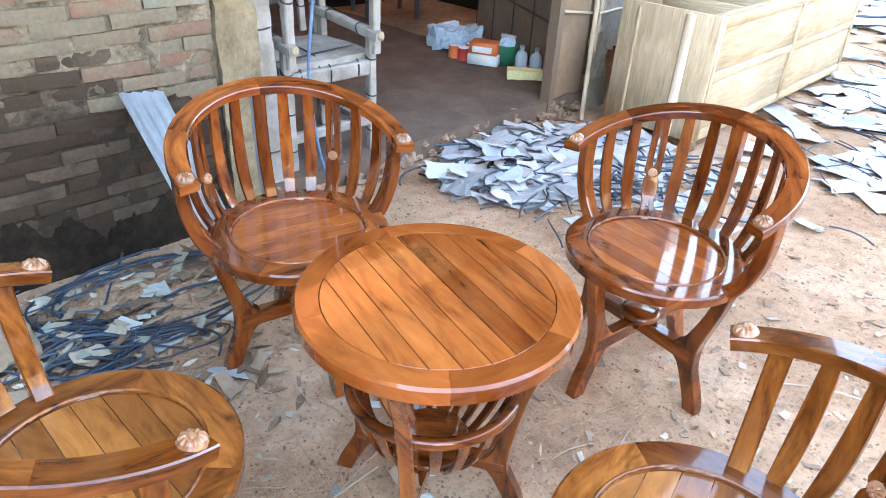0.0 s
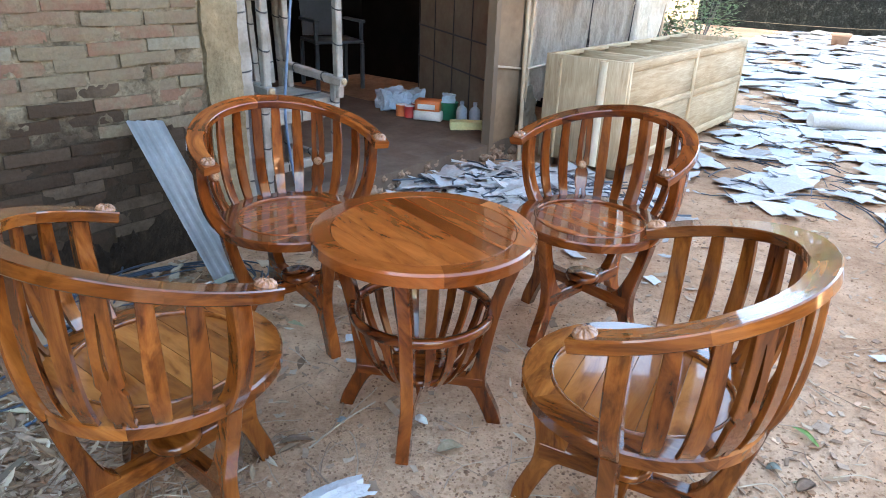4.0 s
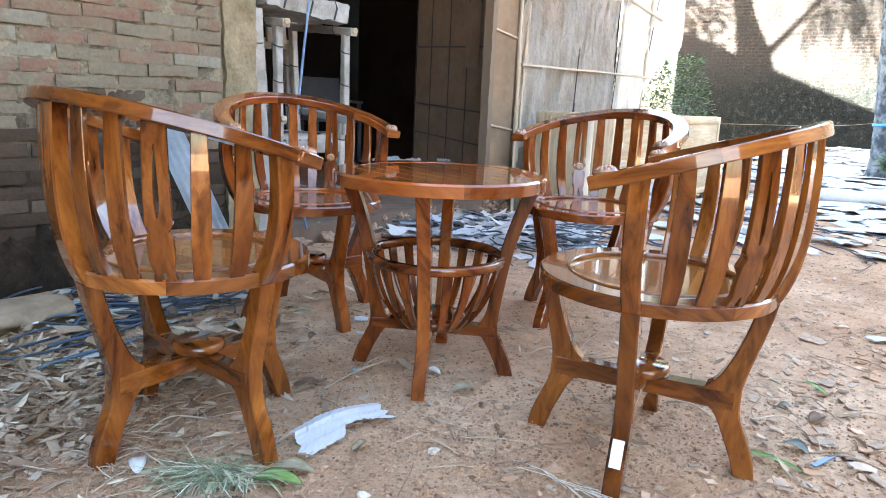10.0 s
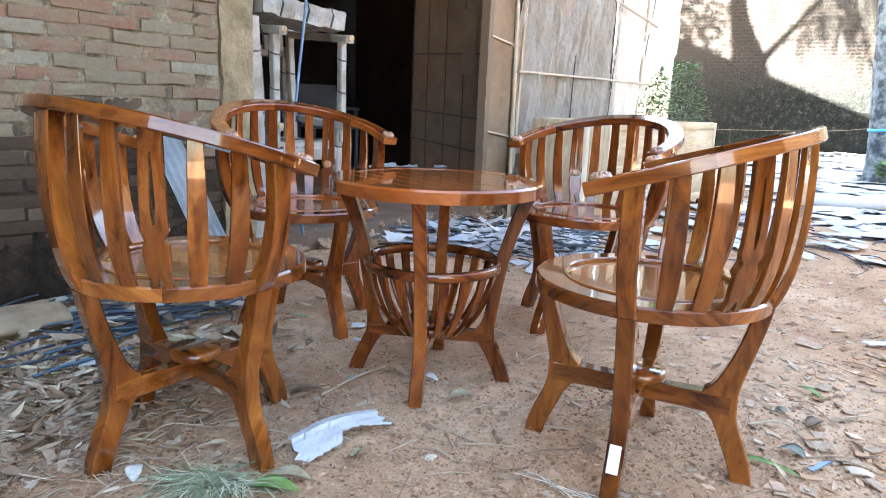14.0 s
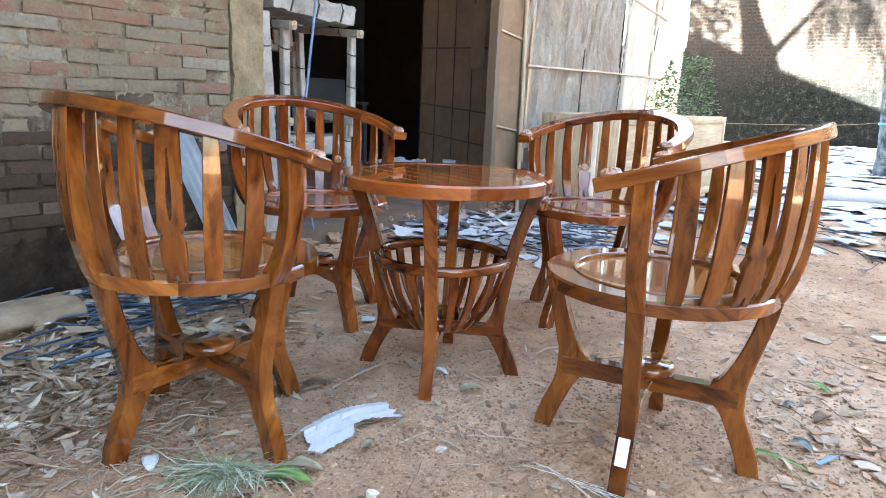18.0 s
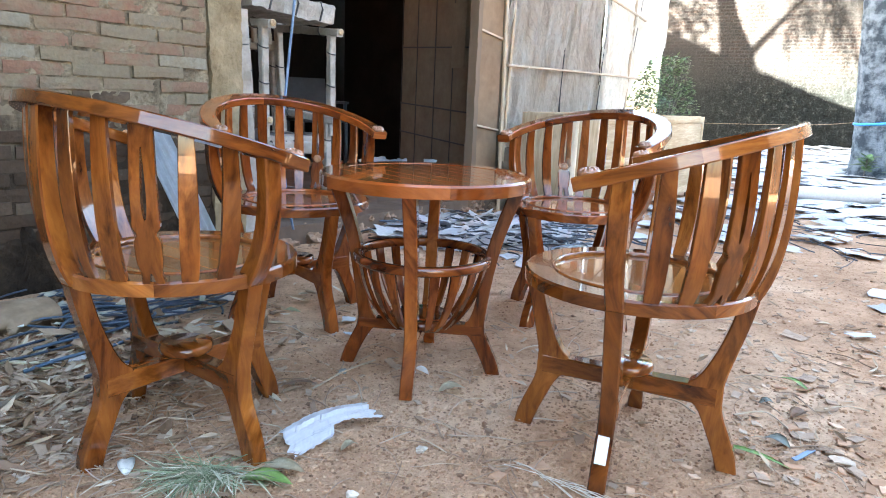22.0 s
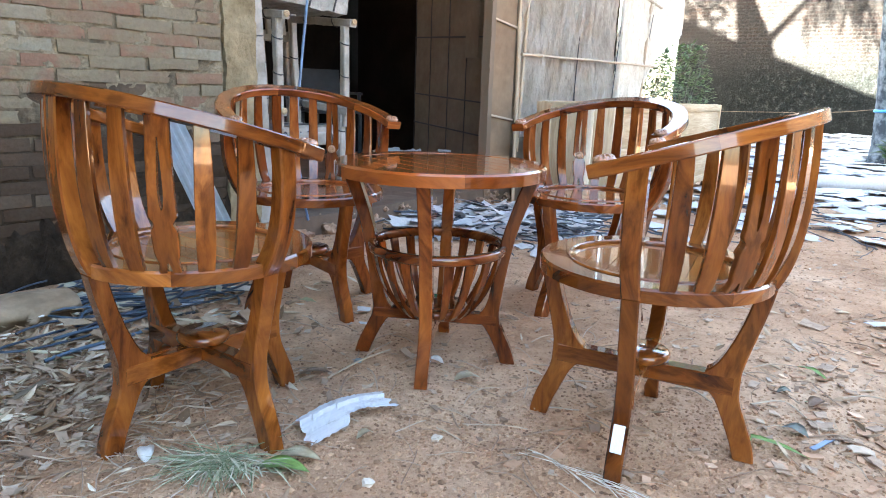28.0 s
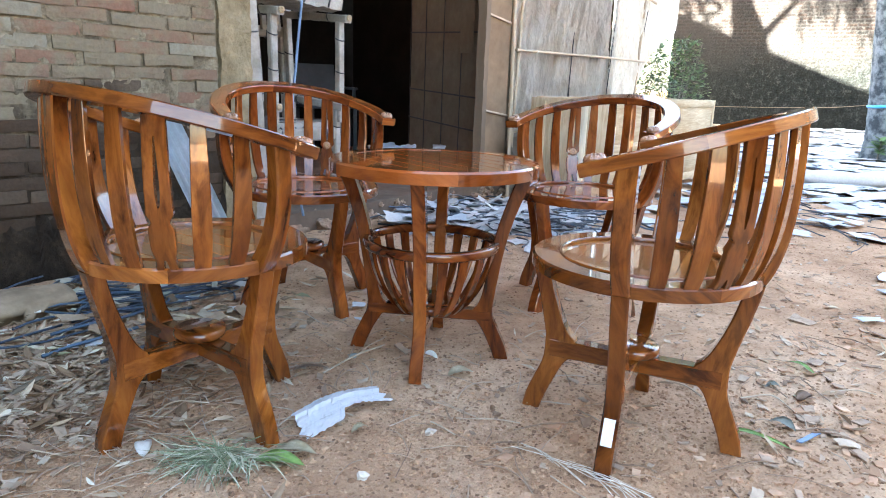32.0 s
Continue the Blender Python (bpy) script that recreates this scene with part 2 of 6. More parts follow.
def sweep(bm, pts, normals, widths, thicks, closed_ends=True, round_=0.25, uv0=0.0, before=None, after=None):
    """A bar along pts. normals: the way of the bar's thickness; the width lies across. Corners are chamfered by round_ of the smaller side."""
    uvl = bm.loops.layers.uv.verify()
    rings, us, u = [], [], uv0
    k = len(pts)
    for i, p in enumerate(pts):
        p = Vector(p)
        ahead_ = Vector(pts[i + 1]) if i + 1 < k else Vector(after if after is not None else pts[i])
        tan = (ahead_ - (Vector(pts[i - 1]) if i else Vector(before if before is not None else pts[0]))).normalized()
        nn = Vector(normals[i] if isinstance(normals, list) else normals)
        nn = (nn - tan * nn.dot(tan)).normalized()
        side = tan.cross(nn)
        w = (widths[i] if isinstance(widths, (list, tuple)) else widths) / 2
        h = (thicks[i] if isinstance(thicks, (list, tuple)) else thicks) / 2
        c = min(w, h) * 2 * round_
        ring = [(w, h - c), (w - c, h), (c - w, h), (-w, h - c), (-w, c - h), (c - w, -h), (w - c, -h), (w, c - h)]
        rings.append([bm.verts.new(p + side * a + nn * b) for a, b in ring])
        if i:
            u += (p - Vector(pts[i - 1])).length
        us.append(u)
    for i in range(k - 1):
        v = 0.0
        for j in range(8):
            a, b = rings[i][j], rings[i][(j + 1) % 8]
            dv = (a.co - b.co).length
            f = bm.faces.new((a, b, rings[i + 1][(j + 1) % 8], rings[i + 1][j]))
            f.smooth = True
            for loop, uv in zip(f.loops, ((us[i], v), (us[i], v + dv), (us[i + 1], v + dv), (us[i + 1], v))):
                loop[uvl].uv = uv
            v += dv
    if round_ <= 0.2:  # sawn timber keeps its arrises
        for a, b in zip(rings, rings[1:]):
            for j in range(8):
                bm.edges.get((a[j], b[j])).smooth = False
    if closed_ends:
        for ring, flip in ((rings[0], True), (rings[-1], False)):
            f = bm.faces.new(ring[::-1] if flip else ring)
            for e in f.edges:
                e.smooth = False
            for loop in f.loops:
                loop[uvl].uv = (loop.vert.co.x * 0.2, loop.vert.co.y + loop.vert.co.z)
    return bm


def bar(a, b, w, h, normal=(0, 0, 1), round_=0.15):
    a, b = Vector(a), Vector(b)
    bm = bmesh.new()
    return sweep(bm, [a, (a + b) / 2, b], normal, w, h, True, round_)


def box(x0, x1, y0, y1, z0, z1, bevel=0.004, axis=0):
    """A box with chamfered edges; the grain runs along axis."""
    a = [Vector(((x0 + x1) / 2, (y0 + y1) / 2, (z0 + z1) / 2)) for _ in range(2)]
    ext = ((x0, x1), (y0, y1), (z0, z1))
    a[0][axis], a[1][axis] = ext[axis]
    o = [(1, 2), (2, 0), (0, 1)][axis]
    n = Vector((0, 0, 0))
    n[o[1]] = 1
    w, h = ext[o[0]][1] - ext[o[0]][0], ext[o[1]][1] - ext[o[1]][0]
    bm = bmesh.new()
    return sweep(bm, a, n, w, h, True, min(0.4, bevel / min(w, h)))


def slab(outline, z0, z1, chamfer=0.003, ang=0.0, radial=False):
    """A flat piece from a 2D outline (counter-clockwise), chamfered at the top; grain at the angle ang."""
    bm = bmesh.new()
    uvl = bm.loops.layers.uv.verify()
    k = len(outline)
    cx, cy = sum(p[0] for p in outline) / k, sum(p[1] for p in outline) / k
    ins = []
    for i, (x, y) in enumerate(outline):
        x0, y0 = outline[i - 1]
        x1, y1 = outline[(i + 1) % k]
        e0, e1 = Vector((x - x0, y - y0)), Vector((x1 - x, y1 - y))
        e0 = e0.normalized() if e0.length > 1e-7 else Vector((1, 0))
        e1 = e1.normalized() if e1.length > 1e-7 else e0
        n = Vector((-(e0.y + e1.y), e0.x + e1.x))
        n = n / max(n.length_squared / 2, 0.3)
        if radial:  # ring pieces butt end to end: only the two rims are eased
            f = 1 + (-chamfer if i < k // 2 else 0.0015) / math.hypot(x, y)
            ins.append((x * f, y * f))
        else:
            ins.append((x + n.x * chamfer, y + n.y * chamfer))
    rows = [[bm.verts.new((x, y, z0)) for x, y in outline], [bm.verts.new((x, y, z1 - chamfer)) for x, y in outline],
            [bm.verts.new((x, y, z1)) for x, y in ins]]
    for a, b in ((0, 1), (1, 2)):
        for i in range(k):
            bm.faces.new((rows[a][i], rows[a][(i + 1) % k], rows[b][(i + 1) % k], rows[b][i]))
    bm.faces.new(rows[2])
    bm.faces.new(rows[0][::-1])
    c, s = math.cos(ang), math.sin(ang)
    for f in bm.faces:
        for loop in f.loops:
            x, y, z = loop.vert.co
            loop[uvl].uv = (x * c + y * s, -x * s + y * c + z)
    return bm


def lathe(profile, steps=32, centre=(0, 0, 0), ring=False):
    """A turned piece from (radius, z) pairs."""
    bm = bmesh.new()
    uvl = bm.loops.layers.uv.verify()
    rings = []
    for r, z in profile:
        rings.append([bm.verts.new((centre[0] + r * math.cos(2 * math.pi * i / steps), centre[1] + r * math.sin(2 * math.pi * i / steps), centre[2] + z)) for i in range(steps)])
    for a, b in zip(rings, rings[1:] + rings[:1] if ring else rings[1:]):
        for i in range(steps):
            bm.faces.new((a[i], a[(i + 1) % steps], b[(i + 1) % steps], b[i]))
    if not ring:
        bm.faces.new(rings[-1])
        bm.faces.new(rings[0][::-1])
    for f in bm.faces:
        f.smooth = abs(f.normal.z) < 0.99
        for loop in f.loops:
            x, y, z = loop.vert.co
            loop[uvl].uv = (x, y + z * 0.7)
    bm.normal_update()
    return bm


def curve_points(ctrl, n):
    """n + 1 points on a smooth curve through the control points."""
    c = [Vector(p) for p in ctrl]
    c = [c[0] * 2 - c[1]] + c + [c[-1] * 2 - c[-2]]
    out, seg = [], len(c) - 3
    for i in range(n + 1):
        x = i / n * seg
        j = min(int(x), seg - 1)
        t = x - j
        p0, p1, p2, p3 = c[j : j + 4]
        out.append(0.5 * ((2 * p1) + (p2 - p0) * t + (2 * p0 - 5 * p1 + 4 * p2 - p3) * t * t + (3 * p1 - p0 - 3 * p2 + p3) * t ** 3))
    return out


def disc_strip(r, y0, y1, steps=14):
    """The outline of the strip y0..y1 of a disc."""
    y0, y1 = max(y0, -r + 1e-4), min(y1, r - 1e-4)
    pts = []
    for i in range(steps + 1):
        y = y0 + (y1 - y0) * i / steps
        pts.append((math.sqrt(r * r - y * y), y))
    return pts + [(-x, y) for x, y in reversed(pts)]


def ring_piece(r0, r1, a0, a1, steps=14):
    out = [(r1 * math.cos(a0 + (a1 - a0) * i / steps), r1 * math.sin(a0 + (a1 - a0) * i / steps)) for i in range(steps + 1)]
    return out + [(r0 * math.cos(a1 + (a0 - a1) * i / steps), r0 * math.sin(a1 + (a0 - a1) * i / steps)) for i in range(steps + 1)]


# ---------------------------------------------------------------- barrel chair
RAIL_C, RAIL_R = 0.025, 0.311  # the rail's circle: centre behind the seat's, radius
RAIL_Z0, RAIL_K, RAIL_END = 0.675, 0.305, 0.088  # height and place of the arm ends, slope


def rail_z(y):
    return RAIL_Z0 + (RAIL_END - y) * RAIL_K


def way(deg):
    """Outward direction at an angle from the back, positive to the sitter's right."""
    a = radians(deg)
    return Vector((math.sin(a), -math.cos(a), 0))


def top_point(deg):
    d = way(deg)
    # where the ray from the seat's centre meets the rail's circle
    r = d.y * RAIL_C + math.sqrt(max(0, RAIL_R ** 2 - RAIL_C ** 2 + (d.y * RAIL_C) ** 2))
    p = d * r
    return Vector((p.x, p.y, rail_z(p.y)))


def upper_curve(deg, n=12, r0=0.248, drop=0.0):
    """The bowed line of a slat or post from the seat ring to the rail."""
    d, t = way(deg), top_point(deg)
    rt = math.hypot(t.x, t.y)
    a, b, c = (r0, 0.432), (rt + 0.018, 0.525), (rt, t.z - drop)
    out = []
    for i in range(n + 1):
        k = i / n
        r = a[0] * (1 - k) ** 2 + 2 * b[0] * k * (1 - k) + c[0] * k * k
        z = a[1] * (1 - k) ** 2 + 2 * b[1] * k * (1 - k) + c[1] * k * k
        out.append(d * r + Vector((0, 0, z)))
    return out


def ornate_slat(deg):
    """A wide slat with a narrow pierced eye, a waisted body for its button and a forked foot."""
    bm = bmesh.new()
    uvl = bm.loops.layers.uv.verify()
    n = 56
    pts, d = upper_curve(deg, n, 0.246, 0.011), way(deg)
    side = Vector((0, 0, 1)).cross(d)
    grid = []
    for i, p in enumerate(pts):
        k = i / n
        half = 0.0215 + 0.0035 * math.sin(math.pi * k) - 0.0075 * math.exp(-((k - 0.47) / 0.03) ** 2) - 0.004 * math.exp(-((k - 0.17) / 0.06) ** 2) + 0.002 * math.exp(-((k - 0.52) / 0.03) ** 2)
        eye = 0.0052 * math.sin(math.pi * ((k - 0.55) / 0.4) ** 0.6) if 0.55 < k < 0.95 else 0.0
        foot = 0.0085 * (1 - k / 0.2) ** 0.7 if k < 0.2 else 0.0
        gap = max(eye, foot)
        tan = (pts[min(i + 1, n)] - pts[max(i - 1, 0)]).normalized()
        nn = side.cross(tan).normalized()
        xs = (-half, -half + 0.0025, -max(gap, 0.0004), max(gap, 0.0004), half - 0.0025, half)
        hs = (0.0055, 0.0075, 0.0075, 0.0075, 0.0075, 0.0055)
        grid.append(([[bm.verts.new(p + side * x + nn * (h * sg)) for sg in (-1, 1)] for x, h in zip(xs, hs)], gap > 0.0006))
    for (a, oa), (b, ob_) in zip(grid, grid[1:]):
        pierced = oa and ob_
        for j in range(5):
            if pierced and j == 2:
                continue
            bm.faces.new((a[j][1], a[j + 1][1], b[j + 1][1], b[j][1]))
            bm.faces.new((b[j][0], b[j + 1][0], a[j + 1][0], a[j][0]))
        for j in (0, 5) + ((2, 3) if pierced else ()):
            q = (a[j][0], a[j][1], b[j][1], b[j][0])
            bm.faces.new(q if j in (0, 3) else q[::-1])
    for f in bm.faces:
        for loop in f.loops:
            loop[uvl].uv = (loop.vert.co.z, loop.vert.co.dot(side) + loop.vert.co.dot(d) * 0.3)
    bmesh.ops.recalc_face_normals(bm, faces=bm.faces)
    return bm


def fluted_button(centre, axis, r=0.0165, h=0.012):
    bm = bmesh.new()
    uvl = bm.loops.layers.uv.verify()
    rot = Vector(axis).to_track_quat("Z", "Y").to_matrix()
    steps, rows = 40, [(1.0, 0.0), (1.0, 0.35), (0.86, 0.75), (0.6, 0.97), (0.34, 1.0), (0.28, 0.8), (0.22, 1.05)]
    rings = []
    for f, z in rows:
        ring = []
        for i in range(steps):
            lift = 0.16 * (i % 4 in (0, 1)) if 0.3 < f < 0.95 else 0.0
            a = 2 * math.pi * i / steps
            ring.append(bm.verts.new(Vector(centre) + rot @ Vector((r * f * math.cos(a), r * f * math.sin(a), h * (z - lift)))))
        rings.append(ring)
    for a, b in zip(rings, rings[1:]):
        for i in range(steps):
            bm.faces.new((a[i], a[(i + 1) % steps], b[(i + 1) % steps], b[i]))
    bm.faces.new(rings[-1])
    for f in bm.faces:
        f.smooth = False
        for loop in f.loops:
            loop[uvl].uv = (loop.vert.co.x, loop.vert.co.y)
    return bm


def sawn_leg(levels, d, w, n=26, arris=0.0035):
    """A leg sawn from a thick plank: levels give height, outer and inner reach along d."""
    bm = bmesh.new()
    uvl = bm.loops.layers.uv.verify()
    d = Vector(d)
    side = Vector((0, 0, 1)).cross(d)
    h, c, rings = w / 2, arris, []
    for z, ro, ri in curve_points(levels, n):
        ring = [(ro, -h + c), (ro, h - c), (ro - c, h), (ri + c, h), (ri, h - c), (ri, -h + c), (ri + c, -h), (ro - c, -h)]
        rings.append([bm.verts.new(d * r + side * t + Vector((0, 0, z))) for r, t in ring])
    for a, b in zip(rings, rings[1:]):
        for j in range(8):
            bm.faces.new((a[j], a[(j + 1) % 8], b[(j + 1) % 8], b[j])).smooth = True
            bm.edges.get((a[j], b[j])).smooth = False
    for f in (bm.faces.new(rings[-1]), bm.faces.new(rings[0][::-1])):
        for e in f.edges:
            e.smooth = False
    for f in bm.faces:
        for loop in f.loops:
            co = loop.vert.co
            loop[uvl].uv = (co.z, co.dot(d) + 0.6 * co.dot(side))
    return bm


LEG_LEVELS = [(0.0, 0.272, 0.226), (0.04, 0.264, 0.214), (0.09, 0.245, 0.193), (0.128, 0.229, 0.176), (0.148, 0.224, 0.162), (0.16, 0.222, 0.15), (0.2, 0.221, 0.142),
              (0.214, 0.222, 0.156), (0.236, 0.226, 0.172), (0.275, 0.235, 0.19), (0.325, 0.248, 0.208), (0.375, 0.26, 0.221), (0.418, 0.268, 0.23)]


def barrel_chair(wood, top):
    chair = thing("barrel_chair")
    # seat ring of four curved pieces, and the planks that lie a little lower inside it
    for i in range(4):
        a = radians(45 + 90 * i)
        part("seat_rim", slab(ring_piece(0.192, 0.264, a + 0.0004, a + math.pi / 2 - 0.0004), 0.415, 0.446, 0.005, a + math.pi / 4 + math.pi / 2, True), wood, chair)
    part("seat_lip", lathe([(0.1915, 0.432), (0.1935, 0.448), (0.199, 0.4495), (0.202, 0.4455), (0.2, 0.432)], 48, ring=True), wood, chair)
    for i in range(7):
        y = -0.196 + 0.056 * i
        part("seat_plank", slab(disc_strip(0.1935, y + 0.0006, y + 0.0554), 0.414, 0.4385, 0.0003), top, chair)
    # legs: the front one ends at the seat, the other three run on to the rail
    for deg in (180, 0, 90, -90):
        d = way(deg)
        part("leg", sawn_leg(LEG_LEVELS, d, 0.038), wood, chair)
        if deg != 180:
            up = upper_curve(deg, 14, 0.249, 0.008)
            part("post", sweep(bmesh.new(), up, d, [0.04] * 15, [0.044 - 0.012 * i / 14 for i in range(15)], True, 0.1), wood, chair)
    # crossed stretchers with a turned disc
    for deg in (0, 90):
        d = way(deg)
        pts = [d * (0.207 * (i / 6 - 1)) + Vector((0, 0, 0.179 - (0.0 if deg else 0.002))) for i in range(13)]
        wid = [0.048 - 0.006 * (1 - abs(i / 6 - 1)) for i in range(13)]
        part("stretcher", sweep(bmesh.new(), pts, Vector((0, 0, 1)), 0.0405, wid, True, 0.08), wood, chair)
    part("stretcher_disc", lathe([(0.052, 0.2), (0.06, 0.203), (0.063, 0.212), (0.061, 0.223), (0.054, 0.227)], 32), wood, chair)
    # slats
    for side in (-1, 1):
        for deg in (15, 30, 60, 75):
            pts = upper_curve(side * deg, 12, 0.246, 0.009)
            wid = [0.026 + 0.012 * math.sin(math.pi * min(1.0, 0.12 + i / 15)) for i in range(13)]
            part("slat", sweep(bmesh.new(), pts, way(side * deg), wid, 0.0115, True, 0.1), wood, chair)
        o = part("carved_slat", ornate_slat(side * 45), wood, chair)
        p = upper_curve(side * 45, 40, 0.246)[20]
        part("button", fluted_button(p - way(side * 45) * 0.006, way(side * 45) * -1 + Vector((0, 0, 0.25)), 0.016, 0.014), BUTTON, o)
    # the horseshoe rail, in pieces
    end = math.degrees(math.acos((RAIL_END - RAIL_C) / RAIL_R))
    cuts = [-(180 - end), -62, 0, 62, 180 - end]
    for a, b in zip(cuts, cuts[1:]):
        pts, wid = [], []
        for i in range(-1, 16):
            t = radians(a + (b - a) * i / 14)
            x, y = RAIL_R * math.sin(t), RAIL_C - RAIL_R * math.cos(t)
            pts.append(Vector((x, y, rail_z(y))))
            f = abs(a + (b - a) * i / 14) / (180 - end)
            wid.append(0.057 - 0.004 * f)
        part("rail", sweep(bmesh.new(), pts[1:-1], Vector((0, RAIL_K, 1)), wid[1:-1], 0.028, True, 0.1, 0.0, pts[0], pts[-1]), wood, chair)
    for s in (-1, 1):
        t = radians(s * (180 - end - 4))
        x, y = RAIL_R * math.sin(t), RAIL_C - RAIL_R * math.cos(t)
        part("button", fluted_button((x, y, rail_z(y) + 0.0115), (0, RAIL_K * 0.6, 1), 0.023, 0.016), BUTTON, chair)
    return chair


def facing(x, y, fx, fy):
    return pose(x, y, 0, 0, 0, math.degrees(math.atan2(-fx, fy)))


CHAIRS = [(-0.564, -0.459, 0.60, 0.80), (0.51, -0.476, -0.90, 0.44), (-0.475, 0.459, 0.63, -0.77), (0.574, 0.561, -0.72, -0.69)]
golden = barrel_chair(GOLDEN, GOLDEN_LIT_TOP)
tagged(golden, "round barrel chair of varnished golden-brown teak with slatted back", "chair", "chairs round the table")
red = barrel_chair(VARNISH, VARNISH_LIT_TOP)
tagged(red, "round barrel chair of varnished reddish-brown teak with slatted back", "chair", "chairs round the table")
chairs = [golden, copy_thing(golden, facing(*CHAIRS[1])), red, copy_thing(red, facing(*CHAIRS[3]))]
golden.matrix_world = facing(*CHAIRS[0])
red.matrix_world = facing(*CHAIRS[2])
tag_line = [way(-90) * (ro + 0.0012) + Vector((0, 0, z)) for z, ro, ri in curve_points(LEG_LEVELS, 90) if 0.066 < z < 0.128]
part("paper_tag", sweep(bmesh.new(), tag_line, way(-90), 0.025, 0.0012, True, 0.1), mat_two("tag_paper", (0.7, 0.7, 0.68), (0.8, 0.8, 0.78), 60.0, 0.5, 0.05, 0.001), chairs[1], "small white paper tag")


# ---------------------------------------------------------------- round table
TABLE_M = pose(0.0, -0.025, 0, 0, 0, 0)
TOP_Z = 0.61


def round_table():
    table = thing("round_table", TABLE_M)
    g = radians(-52)
    for i in range(9):
        w = 0.0565
        y = -0.2545 + w * i
        o = [(x * math.cos(g) - yy * math.sin(g), x * math.sin(g) + yy * math.cos(g)) for x, yy in disc_strip(0.2535, y + 0.0008, y + w - 0.0008)]
        part("top_plank", slab(o, TOP_Z - 0.026, TOP_Z - 0.001, 0.0009, g), VARNISH_LIT_TOP, table)
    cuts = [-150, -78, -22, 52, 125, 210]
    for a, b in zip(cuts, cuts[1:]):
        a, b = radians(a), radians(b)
        part("rim_piece", slab(ring_piece(0.254, 0.31, a + 0.0005, b - 0.0005, 20), TOP_Z - 0.036, TOP_Z, 0.006, (a + b) / 2 + math.pi / 2, True), VARNISH_LIT_TOP, table)
    levels = [(0.0, 0.252, 0.208), (0.04, 0.24, 0.192), (0.085, 0.219, 0.17), (0.112, 0.206, 0.153), (0.126, 0.2, 0.14), (0.155, 0.196, 0.137), (0.172, 0.197, 0.15), (0.21, 0.201, 0.163),
              (0.28, 0.211, 0.174), (0.34, 0.221, 0.183), (0.4, 0.234, 0.195), (0.46, 0.252, 0.212), (0.52, 0.274, 0.232), (0.576, 0.295, 0.252)]
    for i in range(4):
        a = radians(-98 + 90 * i)
        d = Vector((math.cos(a), math.sin(a), 0))
        part("leg", sawn_leg(levels, d, 0.037, 34), VARNISH, table)
    part("basket_ring", lathe([(0.19, 0.345), (0.205, 0.343), (0.211, 0.349), (0.211, 0.365), (0.206, 0.371), (0.192, 0.371), (0.188, 0.365)], 48, ring=True), VARNISH, table)
    part("basket_floor", lathe([(0.09, 0.148), (0.099, 0.151), (0.102, 0.16), (0.101, 0.17), (0.095, 0.173)], 40), VARNISH, table)
    for i in range(4):
        for j in range(4):
            a = radians(-98 + 90 * i + 18 * (j + 1))
            d = Vector((math.cos(a), math.sin(a), 0))
            pts = curve_points([d * r + Vector((0, 0, z)) for r, z in ((0.1, 0.152), (0.124, 0.176), (0.157, 0.226), (0.184, 0.29), (0.199, 0.35))], 12)
            part("basket_slat", sweep(bmesh.new(), pts, d, [0.015 + 0.0012 * k for k in range(13)], 0.011, True, 0.12), VARNISH, table)
    for i in range(2):
        a = radians(-98 + 90 * i)
        d = Vector((math.cos(a), math.sin(a), 0))
        part("stretcher", bar(d * -0.19 + Vector((0, 0, 0.138 - 0.002 * i)), d * 0.19 + Vector((0, 0, 0.138 - 0.002 * i)), 0.0385, 0.034, (0, 0, 1), 0.1), VARNISH, table)
    return table


tagged(round_table(), "round varnished teak coffee table with slatted basket below", "table")

# ---------------------------------------------------------------- ground
def ground_z(x, y):
    near = math.exp(-((x * x + y * y) / 9))
    return (0.012 * noise.noise((x * 1.3, y * 1.3, 0)) + 0.006 * noise.noise((x * 5, y * 5, 3))) * (1 - 0.75 * near) - 0.002


def ground():
    xs = [-60, -30, -15, -8] + [-4 + 0.1 * i for i in range(110)] + [8, 10, 13, 17, 22, 30, 60, 400]
    xs = [-400] + xs
    ys = [-400, -60, -30, -12, -6] + [-3 + 0.1 * i for i in range(110)] + [9, 11, 13, 16, 20, 26, 40, 80, 400]
    bm = bmesh.new()
    grid = []
    for y in ys:
        row = []
        for x in xs:
            row.append(bm.verts.new((x, y, ground_z(x, y))))
        grid.append(row)
    for a, b in zip(grid, grid[1:]):
        for i in range(len(xs) - 1):
            bm.faces.new((a[i], a[i + 1], b[i + 1], b[i]))
    return part("ground", bm, DIRT, None, "", True)


tagged(ground(), "bare reddish-brown dirt yard with trodden soil", "ground", kind="structure")

# ---------------------------------------------------------------- house
def wall_part(name, bm, mat, parent=None, label=""):
    """A mesh in the wall's own axes: x along the wall, y into the house, z up."""
    ob = part(name, bm, mat, parent, label)
    if parent is None:
        ob.matrix_world = WALL
    return ob


def structure(ob, label, category):
    return tagged(ob, label, category, kind="structure")


